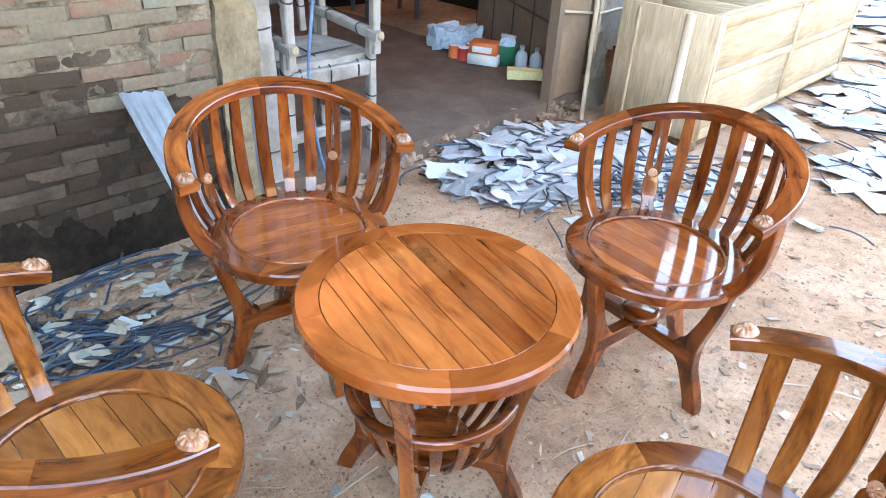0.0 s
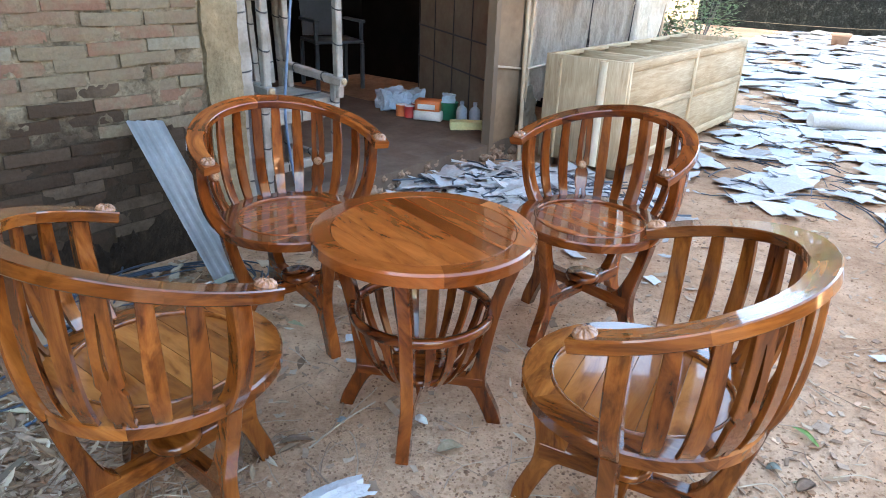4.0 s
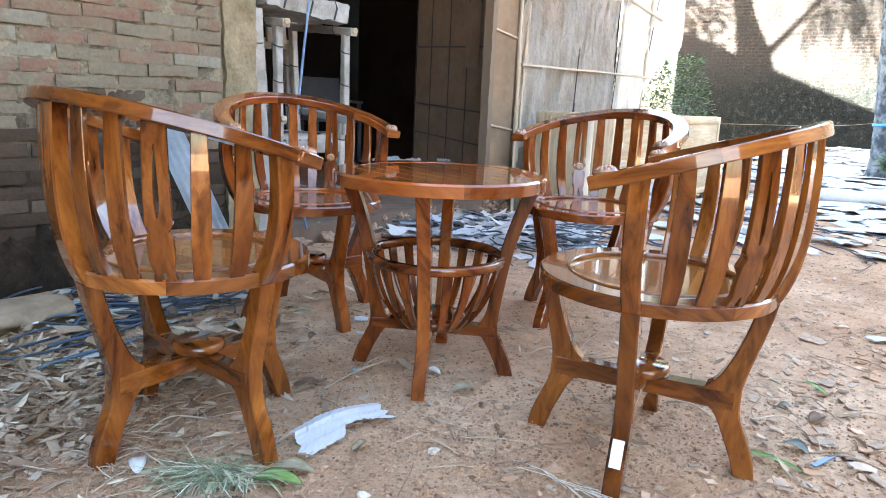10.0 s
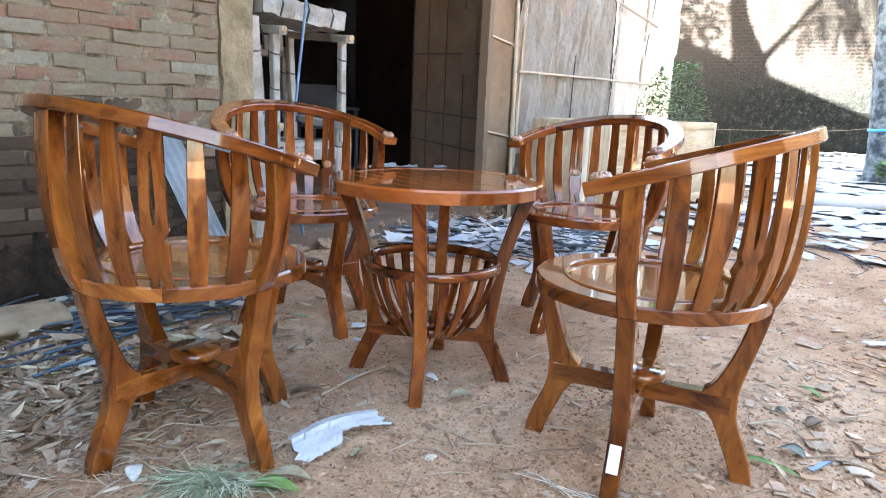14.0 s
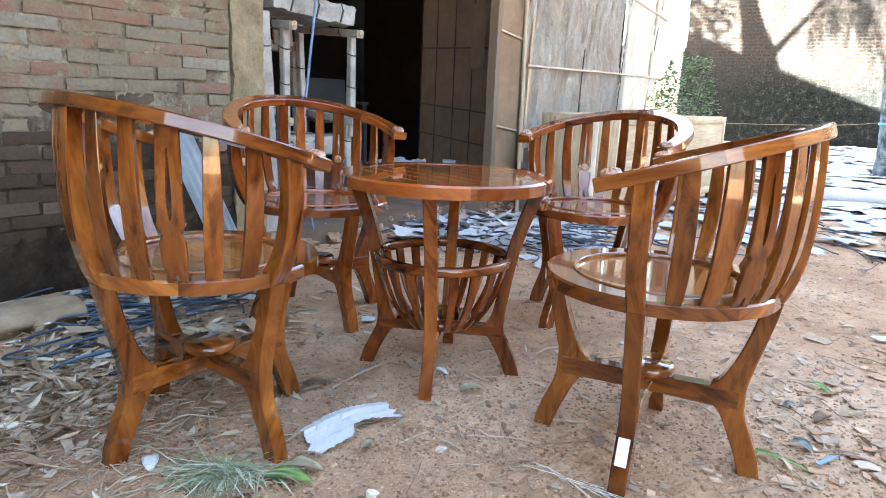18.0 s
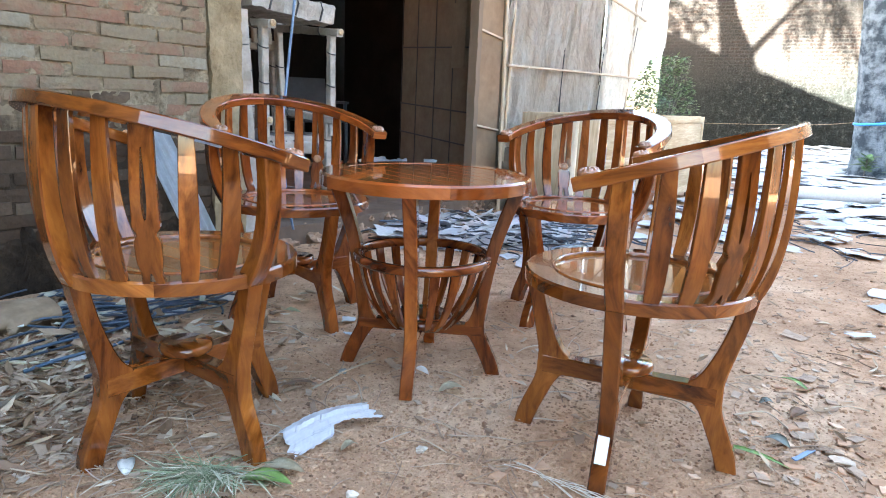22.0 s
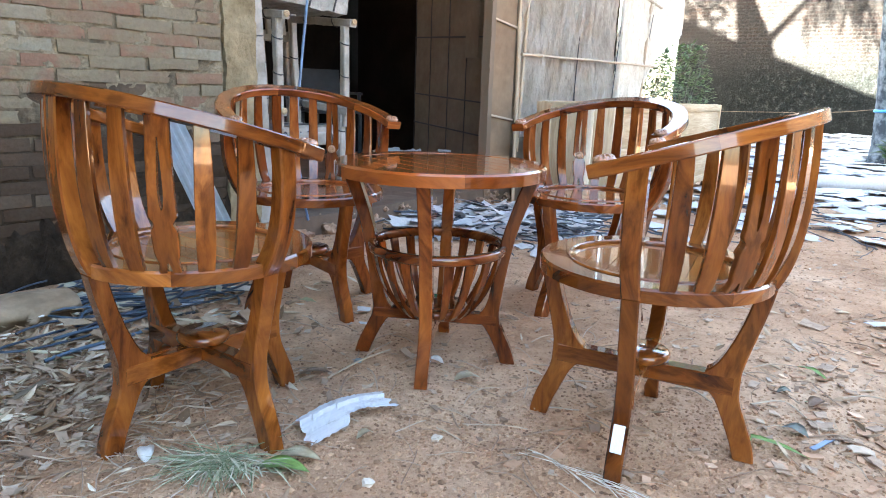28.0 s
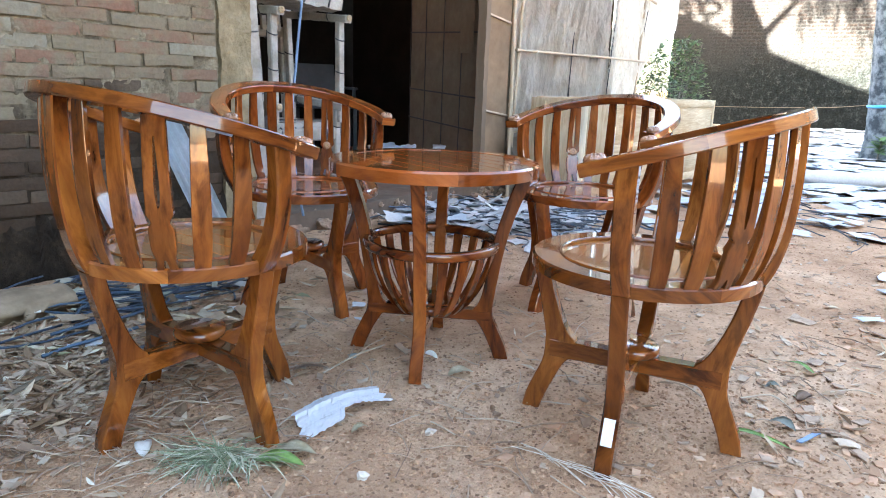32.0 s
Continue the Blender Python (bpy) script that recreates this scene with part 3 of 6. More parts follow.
def rough_box(x0, x1, y0, y1, z0, z1, cell=0.06, amp=0.008, seed=0.0):
    """A box whose faces are cut into cells and roughened."""
    bm = bmesh.new()
    nx, ny, nz = (max(1, round((b - a) / cell)) for a, b in ((x0, x1), (y0, y1), (z0, z1)))
    verts = {}

    def v(i, j, k):
        if (i, j, k) not in verts:
            p = Vector((x0 + (x1 - x0) * i / nx, y0 + (y1 - y0) * j / ny, z0 + (z1 - z0) * k / nz))
            q = p * 9 + Vector((seed, seed, seed))
            verts[i, j, k] = bm.verts.new(p + Vector(noise.noise_vector(q)) * amp + Vector(noise.noise_vector(q * 3.1)) * amp * 0.5)
        return verts[i, j, k]

    for i in range(nx):
        for j in range(ny):
            bm.faces.new((v(i, j, nz), v(i + 1, j, nz), v(i + 1, j + 1, nz), v(i, j + 1, nz)))
            bm.faces.new((v(i, j + 1, 0), v(i + 1, j + 1, 0), v(i + 1, j, 0), v(i, j, 0)))
    for i in range(nx):
        for k in range(nz):
            bm.faces.new((v(i, 0, k), v(i + 1, 0, k), v(i + 1, 0, k + 1), v(i, 0, k + 1)))
            bm.faces.new((v(i, ny, k + 1), v(i + 1, ny, k + 1), v(i + 1, ny, k), v(i, ny, k)))
    for j in range(ny):
        for k in range(nz):
            bm.faces.new((v(0, j, k + 1), v(0, j + 1, k + 1), v(0, j + 1, k), v(0, j, k)))
            bm.faces.new((v(nx, j, k), v(nx, j + 1, k), v(nx, j + 1, k + 1), v(nx, j, k + 1)))
    return bm


brick_wall = structure(wall_part("wall_brick", box(-9, 0.31, 0.022, 0.16, -0.05, 3.2, 0.004), MORTAR), "unplastered red brick house wall with smeared mortar and a damp dark foot", "wall")
structure(wall_part("wall_pillar", rough_box(0.314, 0.49, -0.014, 0.2, -0.05, 3.2, 0.016, 0.011), PLASTER), "rough pitted grey-beige plastered doorway pillar", "wall")
doorstep = structure(wall_part("floor", rough_box(0.495, 2.9, -0.01, 3.3, -0.06, 0.11, 0.09, 0.012, 4.0), CONCRETE), "raised trodden earth floor inside the open doorway", "floor")
structure(wall_part("wall_back", box(-2.0, 4.5, 3.35, 3.5, -0.05, 4.4, 0.01), SHADED_WALL), "inner wall deep inside the workshop, coloured near black for shade", "wall")
structure(wall_part("wall_inner_left", box(-2.0, -1.85, 0.165, 3.34, -0.05, 4.4, 0.01, 1), SHADED_WALL), "side wall of the workshop, coloured near black for shade", "wall")
structure(wall_part("wall_inner_right", box(4.4, 4.5, 0.06, 3.34, -0.05, 4.2, 0.01, 1), SHADED_WALL), "side wall of the workshop, coloured near black for shade", "wall")
structure(wall_part("wall_lintel", box(0.494, 2.4, 0.014, 0.16, 2.2, 3.2, 0.01), MORTAR), "brick wall over the open doorway", "wall")
# Unseen roof, its edges set to shade the yard and far wall.
bm = bmesh.new()
v = [bm.verts.new(p) for p in ((-14.0, -1.35, 3.16), (4.6, -1.35, 3.16), (4.6, 16.0, 10.1), (-14.0, 16.0, 10.1))]
w = [bm.verts.new(p.co + Vector((0, 0, 0.08))) for p in v]
bm.faces.new(v[::-1])
bm.faces.new(w)
for i in range(4):
    bm.faces.new((v[i], v[(i + 1) % 4], w[(i + 1) % 4], w[i]))
structure(wall_part("roof", bm, TILE), "unseen sloping roof of the house, shaped to cast the yard's shade", "roof")
# Unseen gable wall, added so no sun passes below the roof.
bm = bmesh.new()
for x in (4.5, 4.58):
    bm.faces.new([bm.verts.new((x, *p)) for p in ((0.06, -0.05), (16.0, -0.05), (16.0, 10.05), (0.06, 3.68))])
structure(wall_part("wall_gable", bm, MORTAR), "unseen gable wall added to block sun below the roof", "wall")
# Unseen walls added to block sky light and leave one bright gap.
structure(wall_part("wall_yard_south", box(-5.2, -5.0, -4.2, 0.0, -0.05, 5.5, 0.02, 1), MORTAR), "unseen tall wall added to block sky light beside a gap", "wall")
structure(wall_part("wall_yard_low", box(-5.2, -5.0, -7.0, -4.21, -0.05, 1.7, 0.02, 1), MORTAR), "unseen low wall added in the gap to hide bright ground", "wall")
structure(wall_part("wall_yard_east", box(-1.8, 9.0, -7.2, -7.0, -0.05, 4.2, 0.02), DARK_BLOCK), "unseen tall dark wall added to block sky light across the yard", "wall")
structure(wall_part("wall_upper", box(-9, 4.5, 0.02, 0.15, 3.205, 3.62, 0.01), MORTAR), "brick wall below the eaves", "wall")

# corrugated zinc at the back of the workshop
bm = bmesh.new()
cols = [(0.2 + 0.019 * i, 0.012 * math.cos(i * math.pi / 2)) for i in range(130)]
va = [bm.verts.new((x, 3.3 + y, 0.1)) for x, y in cols]
vb = [bm.verts.new((x, 3.3 + y, 2.6)) for x, y in cols]
for i in range(len(cols) - 1):
    bm.faces.new((va[i], va[i + 1], vb[i + 1], vb[i]))
zinc_back = wall_part("zinc_panel", bm, mat_two("grey_zinc", (0.07, 0.075, 0.085), (0.25, 0.265, 0.29), 5.0, 0.3, 0.1, 0.004))
structure(zinc_back, "corrugated zinc panel on the dark back wall", "panel")

# rubble along the edge of the raised floor
rnd = random.Random(5)
RUBBLE = mat_two("rubble", (0.17, 0.105, 0.07), (0.36, 0.25, 0.175), 14.0, 0.95, 0.7, 0.01)


def stone(sx, sy, sz, seed, sub=2):
    bm = bmesh.new()
    bmesh.ops.create_icosphere(bm, subdivisions=sub, radius=1.0)
    for v in bm.verts:
        n = v.co.normalized()
        k = 0.75 + 0.5 * noise.noise(n * 1.6 + Vector((seed, seed * 2, 0))) + 0.2 * noise.noise(n * 4 + Vector((seed, 0, 0)))
        big = max(abs(n.x), abs(n.y), abs(n.z))
        n = n * (0.55 + 0.45 / big)
        v.co = Vector((n.x * sx, n.y * sy, n.z * sz)) * k
    return bm


stone_meshes = []
for i in range(6):
    me = bpy.data.meshes.new("stone")
    b = stone(0.075, 0.05, 0.05, i * 3.7)
    b.to_mesh(me)
    b.free()
    me.materials.append(RUBBLE)
    stone_meshes.append(me)
for row_z, row_o, low, high in ((0.02, -0.02, 0.35, 0.9), (0.075, 0.01, 0.3, 0.75), (0.004, -0.07, 0.15, 0.45)):
    x = 0.53
    while x < 2.75:
        ob = new("stone", rnd.choice(stone_meshes))
        ob.parent = doorstep
        ob.matrix_local = pose(x, row_o + rnd.uniform(-0.02, 0.02), row_z + rnd.uniform(-0.01, 0.012), rnd.uniform(-20, 20), rnd.uniform(-15, 15), rnd.uniform(-25, 25)) @ Matrix.Scale(rnd.uniform(low, high), 4)
        x += rnd.uniform(0.05, 0.13)

# ---------------------------------------------------------------- front of the workshop beside the doorway
post = structure(wall_part("door_post", rough_box(2.425, 2.475, -0.02, 0.05, 0.02, 2.6, 0.025, 0.004, 2.0), mat_raw("dark_post_wood", (0.08, 0.056, 0.038), (0.19, 0.14, 0.1))), "weathered timber door post", "post")
card_panel = structure(wall_part("wall_card", rough_box(2.478, 2.77, 0.005, 0.02, 0.1, 2.6, 0.05, 0.003, 8.0), CARD_TAN), "brown cardboard sheets nailed beside the door post", "wall")
for z in (0.62, 1.28, 1.9):
    wall_part("batten", bar((2.478, -0.004, z + 0.02), (2.77, -0.004, z - 0.02), 0.018, 0.014), BAMBOO, card_panel)

m = Mat("plastic_sheet", 0.35)
vec = m.coords((1, 1, 1), "Object", False)
mp = m.n("Mapping", Scale=(1.0, 1.0, 0.28), Rotation=(0, 0.22, 0))
m.l(vec, mp.inputs[0])
folds = m.noise(mp.outputs[0], 7.0, 7, 0.6, 2.2)
crease = m.noise(vec, 16.0, 6, 0.62, 0.8)
blot = m.noise(vec, 1.9, 5)
# Fold colours: brown stains, plus painted highlights and shade of the creases.
col = m.ramp(folds, [(0.28, (0.33, 0.25, 0.17)), (0.38, (0.5, 0.42, 0.33)), (0.5, (0.6, 0.54, 0.46)), (0.66, (0.68, 0.64, 0.58))])
col = m.mix(0.3, col, m.ramp(crease, [(0.34, (0.72, 0.66, 0.6)), (0.5, (1.0, 1.0, 1.0)), (0.64, (1.12, 1.12, 1.12))]), "MULTIPLY")
fold_shading = m.noise(mp.outputs[0], 9.0, 4, 0.55, 3.0)
col = m.mix(0.75, col, m.ramp(fold_shading, [(0.42, (1.0, 1.0, 1.0)), (0.46, (0.62, 0.55, 0.46)), (0.49, (1.0, 1.0, 1.0)), (0.53, (1.3, 1.3, 1.3)), (0.57, (1.0, 1.0, 1.0))]), "MULTIPLY")
m.color(m.mix(0.55, col, m.ramp(blot, [(0.35, (0.78, 0.7, 0.6)), (0.65, (1.05, 1.05, 1.06))]), "MULTIPLY"))
lift = m.n("Math")
lift.operation = "MULTIPLY_ADD"
lift.inputs[1].default_value = 0.4
m.l(crease, lift.inputs[0])
m.l(folds, lift.inputs[2])
m.bump(lift.outputs[0], 1.0, 0.11)
tr = m.n("BsdfTranslucent")
tr.inputs[0].default_value = (0.72, 0.68, 0.6, 1)
ms = m.n("MixShader")
ms.inputs[0].default_value = 0.4
m.l(m.b.outputs[0], ms.inputs[1])
m.l(tr.outputs[0], ms.inputs[2])
m.l(ms.outputs[0], m.t.nodes["Material Output"].inputs[0])
SHEET = m.m


def drape(s0, s1, z0, z1, seed, amp=0.05, ragged=0.05, foot=None):
    """A hanging plastic sheet with slanting folds, gathers and a ragged foot."""
    bm = bmesh.new()
    nx, nz = max(8, int((s1 - s0) / 0.014)), 70
    rows = []
    for k in range(nz + 1):
        row = []
        for i in range(nx + 1):
            a, b = i / nx, k / nz
            x = s0 + (s1 - s0) * a
            low = (foot(x) if foot else z0) + ragged * noise.noise((x * 9, seed, 0))
            z = low + (z1 - low) * b
            lean = x - 0.16 * z
            y = amp * noise.noise((lean * 7 + seed, z * 0.9, seed)) - amp * 0.9 * abs(noise.noise((lean * 15, z * 1.5, seed))) - amp * 0.5 * abs(noise.noise(((x - 0.45 * z) * 26, z * 3.2, seed + 2))) + amp * 0.35 * abs(noise.noise(((x + 0.6 * z) * 21, z * 6, seed + 5)))
            row.append(bm.verts.new((x, y - 0.004, z)))
        rows.append(row)
    for a, b in zip(rows, rows[1:]):
        for i in range(nx):
            bm.faces.new((a[i], a[i + 1], b[i + 1], b[i])).smooth = True
    return bm


def torn_foot(x):
    """The last sheet is torn off along a rising line."""
    return 0.55 if x < 4.85 else 0.55 + (x - 4.85) * 1.4 if x < 5.25 else 1.11 + (x - 5.25) * 0.5


sheet_wall = structure(wall_part("wall_plastic", drape(2.79, 3.72, 0.35, 2.7, 1.0), SHEET), "dusty plastic sheeting hung over a bamboo lattice wall", "wall")
wall_part("sheet", drape(3.70, 4.42, 0.3, 2.7, 5.0), SHEET, sheet_wall)
wall_part("sheet", drape(4.40, 5.95, 0.55, 2.7, 9.0, 0.05, 0.06, torn_foot), SHEET, sheet_wall)
rnd = random.Random(11)


def bamboo(a, b, r=0.012, parent=None, name="bamboo_pole", mat=None):
    """A cane with swollen nodes and a slight bend."""
    a, b = Vector(a), Vector(b)
    n = max(6, int((b - a).length / 0.05))
    d = (b - a).normalized()
    side = d.orthogonal().normalized()
    pts, w = [], []
    for i in range(n + 1):
        t = i / n
        pts.append(a.lerp(b, t) + side * (0.01 * math.sin(t * 3.0) + 0.004 * noise.noise((t * 5, a.x, a.z))))
        w.append(2 * r * (1.18 if i % 5 == 0 else 1.0))
    return wall_part(name, sweep(bmesh.new(), pts, side, w, w, True, 0.3), mat or BAMBOO, parent)


for sx, top, foot in ((2.8, 2.7, 0.02), (5.0, 2.7, 0.05)):
    bamboo((sx, -0.032, foot), (sx + 0.12, -0.03, top), 0.011, sheet_wall)
for z, s0, s1, dz in ((1.075, 2.78, 5.3, 0.02), (1.78, 4.3, 5.3, -0.12), (0.6, 2.78, 4.4, 0.03)):
    bamboo((s0, -0.05, z), (s1, -0.048, z + dz), 0.01, sheet_wall)
stick = bamboo((2.6, -0.16, 0.0), (2.75, -0.03, 1.75), 0.013, None, "bamboo_stick")
tagged(stick, "thin bamboo stick leaning against the door post", "stick")
for sx0, sx1, zz in ((3.62, 3.82, 2.6), (4.34, 4.62, 2.6), (4.92, 5.4, 2.6)):
    pts = [Vector((sx0 + (sx1 - sx0) * i / 10 + 0.01 * math.sin(i), -0.022, 0.35 + (zz - 0.35) * i / 10)) for i in range(11)]
    wall_part("tie_cord", sweep(bmesh.new(), pts, Vector((0, 1, 0)), 0.011, 0.006), CORD, sheet_wall)

# far wall and the plants before it
m = Mat("old_brick_wall", 0.95)
vec = m.coords((1, 1, 1), "Object", False)
sw = m.n("SeparateXYZ")
m.l(vec, sw.inputs[0])
cb = m.n("CombineXYZ")
m.l(sw.outputs[1], cb.inputs[0])
m.l(sw.outputs[2], cb.inputs[1])
bt = m.n("TexBrick", Scale=1.0, Mortar_Size=0.018, Brick_Width=0.24, Row_Height=0.085)
m.l(cb.outputs[0], bt.inputs["Vector"])
# Shade is put into these near-black colours; the mossy foot goes darkest.
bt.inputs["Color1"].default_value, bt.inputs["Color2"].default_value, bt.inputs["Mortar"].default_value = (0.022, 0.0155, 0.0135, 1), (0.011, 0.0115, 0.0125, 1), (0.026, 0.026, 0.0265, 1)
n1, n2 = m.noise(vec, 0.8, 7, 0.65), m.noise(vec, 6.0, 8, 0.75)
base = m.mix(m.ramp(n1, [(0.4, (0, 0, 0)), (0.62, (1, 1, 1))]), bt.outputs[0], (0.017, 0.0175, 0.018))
moss_shade = m.ramp(n2, [(0.36, (0.002, 0.0035, 0.0036)), (0.54, (0.008, 0.0105, 0.011)), (0.72, (0.045, 0.048, 0.047))])
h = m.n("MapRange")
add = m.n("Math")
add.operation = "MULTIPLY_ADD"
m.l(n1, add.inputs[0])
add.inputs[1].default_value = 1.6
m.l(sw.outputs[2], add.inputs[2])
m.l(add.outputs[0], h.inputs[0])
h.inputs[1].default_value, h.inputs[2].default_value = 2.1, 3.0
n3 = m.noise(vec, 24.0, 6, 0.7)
m.color(m.mix(0.8, m.mix(h.outputs[0], moss_shade, base), m.ramp(n3, [(0.36, (0.4, 0.4, 0.4)), (0.5, (0.95, 0.95, 0.95)), (0.66, (1.7, 1.7, 1.7))]), "MULTIPLY"))
m.bump(n2, 1.0, 0.08)
far = structure(wall_part("wall_far", box(17.0, 17.25, -12, 4.15, -0.1, 5.5, 0.01, 1), m.m), "distant old mossy brick wall, its colours darkened for shade, most at the foot", "wall")

LEAF = mat_two("leaf_green", (0.03, 0.07, 0.02), (0.08, 0.15, 0.045), 5.0, 0.5, 0.2, 0.01)
FROND = mat_two("palm_green", (0.05, 0.09, 0.03), (0.09, 0.13, 0.05), 3.0, 0.5, 0.2, 0.01)


def leaf_into(bm, p, d, up, length, width, fold=0.25, curl=0.0):
    """One pointed leaf of six faces at p, along d."""
    d = Vector(d).normalized()
    side = d.cross(Vector(up)).normalized()
    nn = side.cross(d)
    rows = []
    for t, w in ((0.0, 0.12), (0.35, 1.0), (0.7, 0.72), (1.0, 0.03)):
        c = Vector(p) + d * (length * t) + nn * (curl * length * t * t)
        rows.append([bm.verts.new(c + side * (width / 2 * w) + nn * (fold * width / 2 * w)), bm.verts.new(c), bm.verts.new(c - side * (width / 2 * w) + nn * (fold * width / 2 * w))])
    for a, b in zip(rows, rows[1:]):
        for i in (0, 1):
            bm.faces.new((a[i], a[i + 1], b[i + 1], b[i]))


def bush(place, height, radius, count, seed):
    rnd = random.Random(seed)
    ob = thing("bush", Matrix.Translation(place))
    for i in range(6):
        a = rnd.uniform(0, 6.28)
        tip = Vector((math.cos(a) * radius * 0.5, math.sin(a) * radius * 0.5, height * rnd.uniform(0.7, 1.0)))
        pts = curve_points([(0, 0, -0.02), tip * 0.5 + Vector((0.03, 0.02, 0)), tip], 8)
        part("stem", sweep(bmesh.new(), pts, Vector((1, 0, 0)), [0.02 - 0.0015 * k for k in range(9)], [0.02 - 0.0015 * k for k in range(9)]), BARK, ob)
    bm = bmesh.new()
    for i in range(count):
        a, z = rnd.uniform(0, 6.28), rnd.uniform(0.05, 1) * height
        r = radius * math.sqrt(rnd.random()) * (1.1 - 0.45 * (z / height)) * (0.75 + 0.5 * noise.noise((math.cos(a) * 2, math.sin(a) * 2, z * 3)))
        d = Vector((math.cos(a), math.sin(a), rnd.uniform(-0.5, 0.6)))
        leaf_into(bm, (math.cos(a) * r, math.sin(a) * r, z), d + Vector((rnd.uniform(-0.6, 0.6), rnd.uniform(-0.6, 0.6), 0)), (rnd.uniform(-0.3, 0.3), rnd.uniform(-0.3, 0.3), 1), rnd.uniform(0.05, 0.1), rnd.uniform(0.028, 0.045))
    part("foliage", bm, LEAF, ob)
    return ob


tagged(bush(tuple(at_wall(7.6, -1.15, 0)), 1.6, 0.8, 3800, 3), "leafy dark green shrub beside the far wall", "shrub")
tagged(bush(tuple(at_wall(10.5, -1.6, 0)), 1.7, 0.8, 2400, 4), "leafy dark green shrub beside the far wall", "shrub")

# the trunk at the edge of the yard
trunk_m = Matrix.Translation((5.7, 6.61, 0)) @ Matrix.Rotation(radians(-6), 4, "Y")
trunk = thing("tree", trunk_m)
bm = bmesh.new()
rings = []
for k in range(61):
    z = -0.05 + 0.09 * k
    r0 = 0.208 + 0.12 * math.exp(-max(z, 0) / 0.15) - 0.006 * z
    rings.append([bm.verts.new((math.cos(a) * r, math.sin(a) * r, z)) for a, r in ((2 * math.pi * i / 36, r0 * (1 + 0.05 * noise.noise((math.cos(2 * math.pi * i / 36) * 3, math.sin(2 * math.pi * i / 36) * 3, z * 4)) + 0.025 * (k % 2))) for i in range(36))])
for a, b in zip(rings, rings[1:]):
    for i in range(36):
        bm.faces.new((a[i], a[(i + 1) % 36], b[(i + 1) % 36], b[i])).smooth = True
part("trunk", bm, mat_two("palm_bark", (0.045, 0.06, 0.075), (0.2, 0.24, 0.27), 9.0, 0.95, 1.0, 0.04, "Object", 8, 0.4, 0.6), trunk)
BLUE = mat_two("blue_cord", (0.02, 0.2, 0.5), (0.04, 0.32, 0.7), 20, 0.5, 0.1, 0.002)
part("cord", lathe([(0.208, 0.72), (0.222, 0.73), (0.222, 0.75), (0.208, 0.76)], 36, ring=True), BLUE, trunk, "bright blue plastic cord")
tagged(trunk, "grey ringed palm trunk with a blue cord tied round", "tree")


pts = curve_points([(5.53, 6.6, 0.75), tuple(at_wall(9.0, 0.9, 0.66)), tuple(at_wall(10.4, -1.55, 0.56))], 24)
tagged(part("wire", sweep(bmesh.new(), pts, Vector((0, 0, 1)), 0.006, 0.006, True, 0.3), RAW_GREY), "thin pale string stretched from the palm trunk to the shrub", "string")
for k, (dx, dy, hh_) in enumerate(((-0.28, -0.3, 0.32), (0.05, -0.42, 0.26))):
    sp_ = thing("seedling", Matrix.Translation((5.7 + dx, 6.61 + dy, 0)))
    rl = random.Random(40 + k)
    part("stem", bar((0, 0, -0.01), (0.02, 0, hh_), 0.012, 0.012, (1, 0, 0)), BARK, sp_)
    bl_ = bmesh.new()
    for i in range(26):
        a = rl.uniform(0, 6.28)
        leaf_into(bl_, (0.01, 0, hh_ * rl.uniform(0.4, 1.0)), (math.cos(a), math.sin(a), rl.uniform(-0.1, 0.7)), (0, 0, 1), rl.uniform(0.1, 0.2), rl.uniform(0.06, 0.1))
    part("foliage", bl_, LEAF, sp_)
    tagged(sp_, "small green leafy seedling at the palm's foot", "plant", "seedlings")


